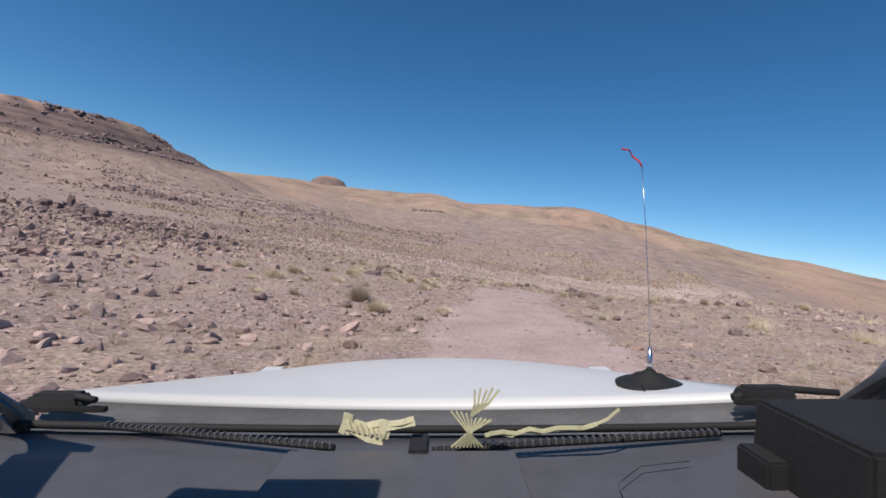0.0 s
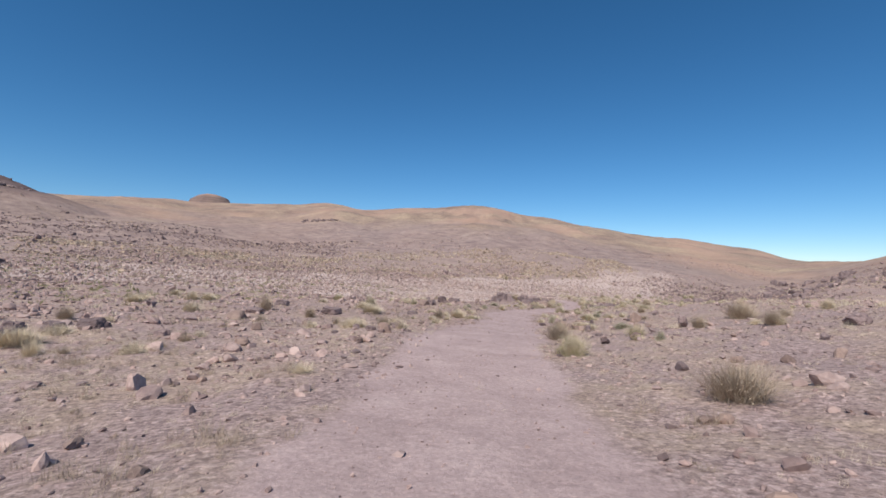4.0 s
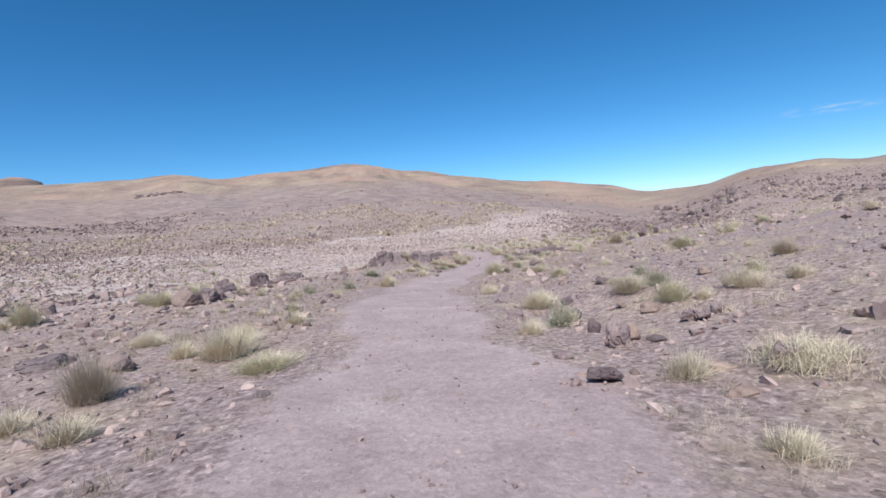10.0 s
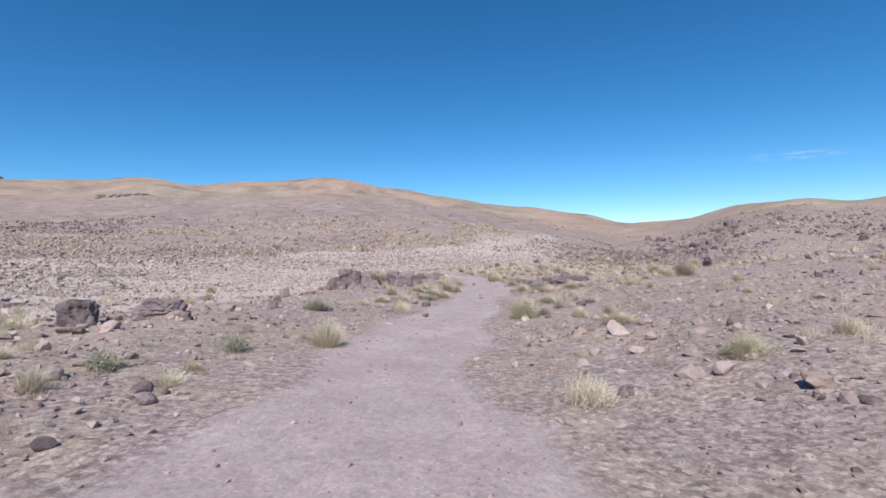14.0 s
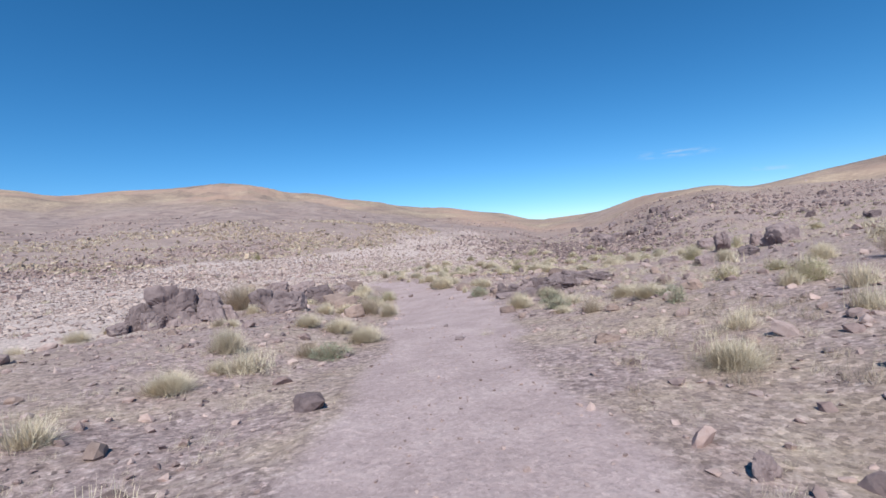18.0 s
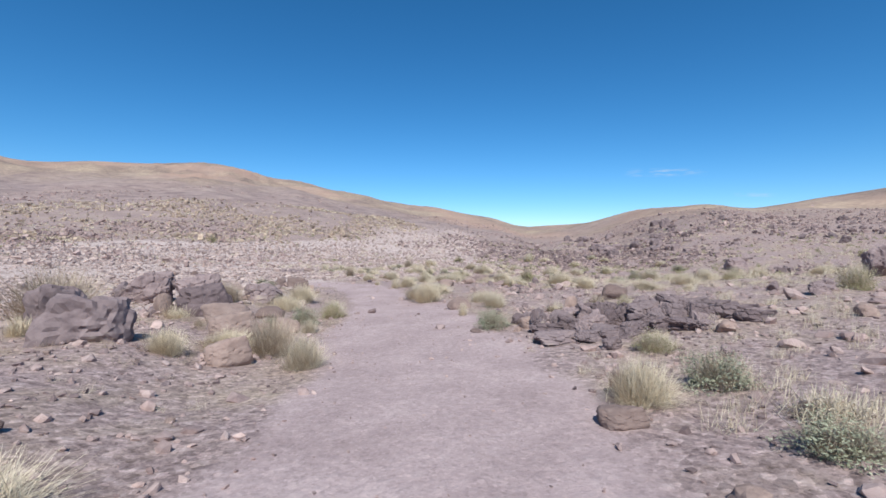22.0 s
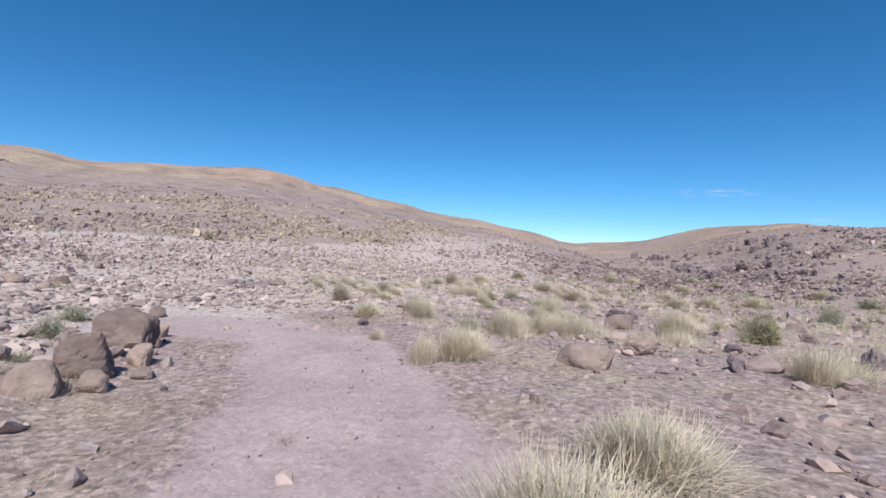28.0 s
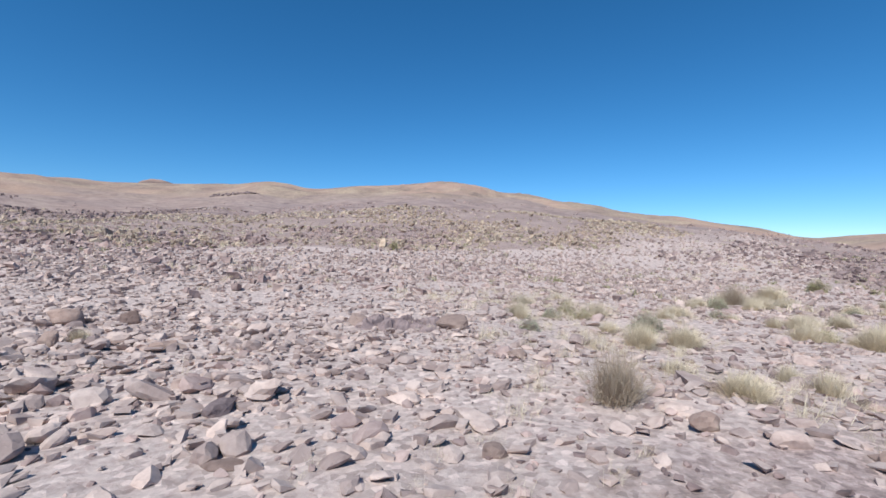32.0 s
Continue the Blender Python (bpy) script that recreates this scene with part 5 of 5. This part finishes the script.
def tube(name, pts, radius, material, parent, label="", sides=6, taper=0.0):
    """A round rod along points."""
    bm = bmesh.new()
    pts = [Vector(p) for p in pts]
    rings = []
    for i, p in enumerate(pts):
        d = (pts[min(i + 1, len(pts) - 1)] - pts[max(i - 1, 0)]).normalized()
        a = d.orthogonal().normalized()
        b2 = d.cross(a)
        r = radius * (1 - taper * i / (len(pts) - 1))
        rings.append([bm.verts.new(p + (a * math.cos(t) + b2 * math.sin(t)) * r) for t in [6.2832 * k / sides for k in range(sides)]])
    for r0, r1 in zip(rings, rings[1:]):
        for k in range(sides):
            bm.faces.new((r0[k], r0[(k + 1) % sides], r1[(k + 1) % sides], r1[k]))
    bm.faces.new(rings[0][::-1])
    bm.faces.new(rings[-1])
    return part(name, bm, material, parent, label, True)


def lerp(a, b2, u):
    return a + (b2 - a) * u


def rear_edge(u):
    k = 2 * u - 1
    return Vector((lerp(-0.97, 0.86, u), 1.36 - 0.20 * k * k, 1.200 + 0.095 * k * k))


def hood_at(u, v):
    a = rear_edge(u)
    k = 2 * u - 1
    b2 = Vector((lerp(-0.74, 0.72, u), 2.46 - 0.16 * k * k, 1.082 - 0.02 * k * k))
    p = a.lerp(b2, v)
    p.z += 0.035 * (1 - k * k) * math.sin(math.pi * v) - 0.06 * max(0, v - 0.88) ** 1 * 3
    return p


def glass_edge(u):
    k = 2 * u - 1
    return Vector((lerp(-0.90, 0.80, u), 1.02 - 0.06 * k * k, 1.262 + 0.035 * k * k))


sheet("hood", hood_at, 30, 16, 0.03, MAT_WHITE, car, "dusty white hood")
sheet("cowl", lambda u, v: rear_edge(u).lerp(glass_edge(u), v) - Vector((0, 0, 0.018 + 0.03 * math.sin(math.pi * v))), 30, 5, 0.02, MAT_COWL, car, "grey plastic cowl under the windscreen")
tube("windscreen_seal", [glass_edge(i / 24) + Vector((0, -0.012, 0.0)) for i in range(25)], 0.009, MAT_BLACK, car, "black rubber seal")


def dash_at(u, v):
    a = glass_edge(u) - Vector((0, 0.03, 0.012))
    b2 = Vector((lerp(-0.86, 0.80, u), 0.46, 1.272))
    p = a.lerp(b2, v)
    p.z += 0.010 * math.sin(math.pi * v) + (0.022 * math.exp(-((p.x + 0.62) / 0.22) ** 2) if v > 0.2 else 0)
    return p


dash = sheet("dashboard", dash_at, 34, 10, 0.03, MAT_DASH, car, "dark grey plastic dashboard top")
slab("lid", (-0.27, 0.50, 1.289), (0.125, 0.815, 1.300), MAT_DASH, dash, "flat panel set in the dashboard", 0.003)
for x0, y0, x1, y1, n in ((-0.70, 0.970, -0.20, 0.862, 34), (-0.02, 0.852, 0.55, 0.930, 38)):
    vent = tube("vent_slot", [(lerp(x0, x1, k / 8), lerp(y0, y1, k / 8), 1.284) for k in range(9)], 0.007, MAT_BLACK, dash, "long defroster slot")
    for k in range(n):
        u = (k + 0.5) / n
        cx, cy = lerp(x0, x1, u), lerp(y0, y1, u)
        slab("vent_slat", (cx - 0.002, cy - 0.007, 1.284), (cx + 0.002, cy + 0.007, 1.2925), MAT_DASH, vent, "", 0.0)
tube("seam", [(0.26, 0.52, 1.288), (0.25, 0.62, 1.290), (0.27, 0.72, 1.290), (0.33, 0.78, 1.289), (0.42, 0.80, 1.288)], 0.0012, MAT_COWL, dash, "thin airbag seam", 4)
slab("switch_panel", (-0.06, 0.80, 1.287), (-0.025, 0.88, 1.305), MAT_BLACK, dash, "small black sensor cover", 0.003)

# antenna on the hood
antenna = tagged(new("antenna"), "thin whip antenna on a black magnetic base with a red ribbon", "antenna")
antenna.matrix_basis = car.matrix_basis @ Matrix.Translation((0.64, 1.45, hood_at(0.88, 0.13).z - 0.012))
bm = bmesh.new()
prof = [(0.0, 0.0), (0.098, 0.0), (0.102, 0.009), (0.086, 0.017), (0.056, 0.023), (0.046, 0.036), (0.024, 0.042), (0.016, 0.050), (0.0, 0.050)]
rings = [[bm.verts.new((r * math.cos(6.2832 * k / 28), r * math.sin(6.2832 * k / 28), z)) for k in range(28)] for r, z in prof[1:-1]]
for r0, r1 in zip(rings, rings[1:]):
    for k in range(28):
        bm.faces.new((r0[k], r0[(k + 1) % 28], r1[(k + 1) % 28], r1[k]))
bm.faces.new(rings[0][::-1])
bm.faces.new(rings[-1])
part("magnetic_base", bm, MAT_BLACK, antenna, "round black rubber base", True)
tube("ferrule", [(0, 0, 0.04), (0, 0, 0.075), (0, 0, 0.12)], 0.012, MAT_CHROME, antenna, "chrome ferrule", 8, 0.5)
tube("whip", [(0, 0, 0.10), (-0.004, 0, 0.30), (-0.012, 0, 0.48), (-0.024, 0, 0.68)], 0.0018, MAT_CHROME, antenna, "thin steel whip", 6, 0.4)
tube("ribbon", [(-0.024, 0, 0.68), (-0.03, 0.01, 0.70), (-0.045, 0.02, 0.715), (-0.055, 0.02, 0.735), (-0.08, 0.02, 0.74)], 0.003, MAT_RED_TAPE, antenna, "red ribbon tied to the tip", 4)
tube("lead", [(-0.05, -0.06, 0.02), (-0.06, -0.13, 0.0), (0.0, -0.17, 0.004), (0.07, -0.20, 0.012), (0.14, -0.24, 0.02)], 0.003, MAT_BLACK, antenna, "black lead")

# wipers
for x0, y0, x1, y1 in ((0.72, 1.13, 0.93, 1.10), (-0.95, 1.08, -0.78, 1.05)):
    wiper = tagged(new("wiper"), "black windscreen wiper resting on the cowl", "wiper")
    wiper.matrix_basis = car.matrix_basis
    z0 = 1.292
    tube("arm", [(x0 - 0.02, y0, z0), ((x0 + x1) / 2, y0 + 0.01, z0 + 0.018), (x1, y1, z0 + 0.02)], 0.011, MAT_BLACK, wiper, "", 8, 0.3)
    slab("blade", (x0 - 0.03, y0 - 0.028, z0 - 0.010), (x1 + 0.02, y0 - 0.014, z0 + 0.002), MAT_BLACK, wiper, "", 0.002)
    slab("arm_cover", (x0 - 0.01, y0 - 0.02, z0 - 0.006), (x0 + 0.13, y0 + 0.035, z0 + 0.026), MAT_BLACK, wiper, "black plastic arm cover", 0.008, 0.2)

# device box on the dashboard, with leads
box = tagged(new("device_box"), "black device box on the dashboard with a green sticker", "device")
box.matrix_basis = car.matrix_basis @ Matrix.Translation((0.67, 0.70, 1.275))
slab("housing", (-0.14, -0.12, 0.0), (0.20, 0.11, 0.118), MAT_BLACK, box, "matt black housing", 0.006, 0.04)
slab("foot", (-0.17, 0.02, -0.002), (-0.06, 0.10, 0.045), MAT_BLACK, box, "", 0.004)
bm = bmesh.new()
bmesh.ops.create_cone(bm, cap_ends=True, segments=28, radius1=0.05, radius2=0.05, depth=0.003)
for v in bm.verts:
    v.co = Vector((v.co.x * 1.2 + 0.09, v.co.y * 0.75 + 0.02, v.co.z + 0.1205))
part("sticker", bm, MAT_GREEN_STICKER, box, "oval green sticker")
for k in range(3):
    dx = 0.014 * k
    tube("lead", [(-0.10 + dx, -0.122, 0.06), (-0.13 + dx, -0.15, 0.075 - 0.01 * k), (-0.16 + dx, -0.16, 0.05), (-0.17 + dx, -0.17, 0.0)], 0.006 if k == 0 else 0.0035, MAT_CABLE, box, "white lead", 8)


def weave(pts_list, width, material, place, label):
    """A little woven figure: flat leaf strips laid over one another."""
    fig = tagged(new("woven_figurine"), label, "figurine")
    fig.matrix_basis = car.matrix_basis @ Matrix.Translation(place)
    for pts, w in pts_list:
        bm = bmesh.new()
        pts = [Vector(p) for p in pts]
        prev = None
        for i, p in enumerate(pts):
            d = (pts[min(i + 1, len(pts) - 1)] - pts[max(i - 1, 0)]).normalized()
            side = d.cross(Vector((0, -1, 0.25))).normalized() * w * width
            q4 = [bm.verts.new(p + s + o) for s, o in ((side, Vector((0, -0.002, 0))), (side, Vector((0, 0.002, 0))), (-side, Vector((0, 0.002, 0))), (-side, Vector((0, -0.002, 0))))]
            if prev:
                for k in range(4):
                    bm.faces.new((prev[k], prev[(k + 1) % 4], q4[(k + 1) % 4], q4[k]))
            else:
                bm.faces.new(q4[::-1])
            prev = q4
        bm.faces.new(prev)
        bmesh.ops.recalc_face_normals(bm, faces=bm.faces)
        part("leaf_strip", bm, material, fig)
    return fig


strips = [  # head and ears, back and belly, rump, legs
    ([(-0.053, 0, 0.056), (-0.056, 0, 0.038), (-0.064, 0, 0.020)], 1.2), ([(-0.046, -0.002, 0.054), (-0.048, 0, 0.036), (-0.054, 0, 0.018)], 1.0),
    ([(-0.052, 0, 0.044), (-0.02, 0.002, 0.032), (0.012, 0, 0.040)], 1.1), ([(-0.054, -0.002, 0.034), (-0.02, 0, 0.022), (0.016, 0, 0.028)], 1.1), ([(-0.044, 0, 0.026), (-0.015, -0.002, 0.010), (0.012, 0, 0.004)], 1.1),
    ([(0.004, 0, 0.002), (0.010, -0.002, 0.020), (0.014, 0, 0.044)], 1.4), ([(0.016, 0, 0.010), (0.020, 0, 0.024), (0.024, 0, 0.036)], 1.1),
    ([(0.018, 0, 0.036), (0.045, -0.002, 0.040), (0.068, 0, 0.046)], 0.9), ([(0.018, -0.002, 0.028), (0.045, 0, 0.033), (0.070, -0.002, 0.038)], 0.7),
]
for k in range(6):
    x, z = -0.046 + 0.0105 * k, 0.034 - 0.0028 * k
    strips.append(([(x - 0.005, -0.004, z + 0.009), (x, -0.005, z), (x + 0.005, -0.004, z - 0.009)], 0.4))
weave(strips, 0.0048, MAT_PALM, (-0.12, 0.845, 1.298), "small pale figurine woven from palm leaf on the dashboard")
strips = []
for k in range(9):
    a = 0.35 * k
    strips.append(([(-0.03 + 0.007 * k, 0, -0.005), (0.0 + 0.006 * math.sin(a), -0.004, 0.022), (-0.03 + 0.009 * k, 0.004, 0.05 + 0.008 * math.cos(a))], 0.26))
for k in range(5):
    strips.append(([(0.005, 0, 0.05), (0.012 + 0.006 * k, 0, 0.072), (0.012 + 0.011 * k, 0.004, 0.096 + 0.004 * (k % 2))], 0.28))
braid = [(0.03 + 0.024 * i, 0.002 * math.sin(i * 2.1), 0.016 + 0.0035 * math.sin(i * 2.6) + 0.0018 * i) for i in range(9)]
strips += [(braid, 0.5), ([(p[0] + 0.008, -0.003, p[2] + 0.004) for p in braid], 0.5), ([braid[-1], (0.25, 0.0, 0.045), (0.275, 0.01, 0.06)], 0.3)]
weave(strips, 0.006, MAT_PALM_GREEN, (0.045, 0.84, 1.30), "green figurine of plaited leaf with a long braided tail")

# shell of the car round the camera
slab("visor", (-0.62, 0.06, 1.845), (-0.30, 0.37, 1.862), MAT_COWL, car, "folded sun visor", 0.006)
sheet("roof", lambda u, v: Vector((lerp(-0.74, 0.68, u), lerp(-2.05, 0.10, v), 1.90 + 0.05 * math.sin(math.pi * u) - 0.03 * v)), 12, 10, 0.05, MAT_WHITE, car, "white roof")
for sx, x0, xt in ((-1, -0.90, -0.74), (1, 0.83, 0.68)):
    tube("pillar", [(x0, 0.98, 1.28), (lerp(x0, xt, 0.5), 0.66, 1.60), (xt, 0.08, 1.88)], 0.04, MAT_WHITE, car, "", 8)
    tube("pillar", [(x0, -0.55, 1.22), (xt, -0.60, 1.88)], 0.045, MAT_WHITE, car, "", 8)
    tube("pillar", [(x0, -2.0, 1.22), (xt, -2.0, 1.88)], 0.05, MAT_WHITE, car, "", 8)
    slab("fender", (x0 - 0.03 if sx < 0 else x0 - 0.12, 1.0, 0.72), (x0 + 0.12 if sx < 0 else x0 + 0.03, 2.42, 1.05), MAT_WHITE, car, "white front wing", 0.03)
    door = slab("door", (x0 - 0.02, -0.52, 0.50), (x0 + 0.03, 0.96, 1.235), MAT_WHITE, car, "white front door", 0.015)
    slab("handle", (x0 - 0.045 if sx < 0 else x0 + 0.03, -0.42, 1.05), (x0 - 0.02 if sx < 0 else x0 + 0.055, -0.25, 1.085), MAT_BLACK, door, "black handle", 0.006)
    slab("rear_panel", (x0 - 0.02, -2.1, 0.60), (x0 + 0.03, -0.54, 1.235), MAT_WHITE, car, "", 0.015)
slab("front_end", (-0.74, 2.28, 0.62), (0.72, 2.44, 1.02), MAT_WHITE, car, "", 0.03)
slab("bumper", (-0.88, 2.42, 0.46), (0.84, 2.58, 0.66), MAT_COWL, car, "grey bumper", 0.03)
slab("floor_pan", (-0.86, -2.05, 0.44), (0.80, 2.3, 0.52), MAT_BLACK, car, "", 0.01)
slab("tailgate", (-0.88, -2.14, 0.55), (0.82, -2.08, 1.24), MAT_WHITE, car, "white tailgate", 0.015)
slab("bulkhead", (-0.84, 0.40, 0.52), (0.78, 0.46, 1.245), MAT_DASH, car, "", 0.01)
for wx in (-0.80, 0.74):
    for wy in (1.62, -1.30):
        bm = bmesh.new()
        segs = [(0.17, -0.10), (0.27, -0.12), (0.36, -0.115), (0.385, -0.08), (0.39, 0.0), (0.385, 0.08), (0.36, 0.115), (0.27, 0.12), (0.17, 0.10)]
        rings = [[bm.verts.new((o, r * math.cos(6.2832 * k / 36), r * math.sin(6.2832 * k / 36))) for k in range(36)] for r, o in segs]
        for r0, r1 in zip(rings, rings[1:] + rings[:1]):
            for k in range(36):
                bm.faces.new((r0[k], r0[(k + 1) % 36], r1[(k + 1) % 36], r1[k]))
        bmesh.ops.recalc_face_normals(bm, faces=bm.faces)
        tyre = part("tyre", bm, MAT_BLACK, car, "black off-road tyre", True)
        tyre.matrix_basis = Matrix.Translation((wx, wy, 0.385))
        bm = bmesh.new()
        bmesh.ops.create_cone(bm, cap_ends=True, segments=32, radius1=0.185, radius2=0.185, depth=0.15)
        bmesh.ops.rotate(bm, verts=bm.verts, matrix=Matrix.Rotation(math.pi / 2, 3, "Y"))
        part("rim", bm, MAT_RIM, tyre, "grey steel rim", True)

# thin cirrus far behind the right-hand hills
MAT_CLOUD = bpy.data.materials.new("thin_cirrus")
MAT_CLOUD.use_nodes = True
nt = MAT_CLOUD.node_tree
nt.nodes.remove(nt.nodes["Principled BSDF"])
glow, clearer, blend = nt.nodes.new("ShaderNodeEmission"), nt.nodes.new("ShaderNodeBsdfTransparent"), nt.nodes.new("ShaderNodeMixShader")
glow.inputs["Color"].default_value, glow.inputs["Strength"].default_value = (0.80, 0.88, 1.0, 1), 0.75
uvn = nt.nodes.new("ShaderNodeAttribute")
uvn.attribute_name = "veil"
stretch = nt.nodes.new("ShaderNodeMapping")
stretch.inputs["Scale"].default_value = (1, 1, 6)
link(nt, coords(nt), stretch.inputs["Vector"])
thin = mix(nt, 1.0, ramp(nt, tex_noise(nt, stretch.outputs["Vector"], 0.007, 6, 0.6), [(0.42, (0.0,)), (0.72, (0.55,))]), uvn.outputs["Color"], "MULTIPLY")
link(nt, thin, blend.inputs["Fac"])
link(nt, clearer.outputs[0], blend.inputs[1])
link(nt, glow.outputs[0], blend.inputs[2])
link(nt, blend.outputs[0], nt.nodes["Material Output"].inputs["Surface"])
for bear, elev, wide, high in ((-49.5, 7.4, 9.0, 1.1), (-58.0, 4.6, 4.0, 0.5)):
    bm = bmesh.new()
    veil = bm.verts.layers.float_color.new("veil")
    grid = []
    for j in range(9):
        for i in range(25):
            a, e = radians(bear + wide * (i / 24 - 0.5)), radians(elev + high * (j / 8 - 0.5) + 0.25 * (i / 24 - 0.5))
            vtx = bm.verts.new((-4300 * math.sin(a) * math.cos(e), 72 + 4300 * math.cos(a) * math.cos(e), 4300 * math.sin(e)))
            k = math.sin(math.pi * i / 24) * math.sin(math.pi * j / 8)
            vtx[veil] = (k, k, k, 1)
            grid.append(vtx)
    for j in range(8):
        for i in range(24):
            bm.faces.new((grid[j * 25 + i], grid[j * 25 + i + 1], grid[j * 25 + i + 26], grid[j * 25 + i + 25]))
    wisp = part("cloud_wisp", bm, MAT_CLOUD, None, "", True)
    wisp.visible_shadow = False
    tagged(wisp, "thin white cirrus streak low in the sky", "cloud", kind="structure")
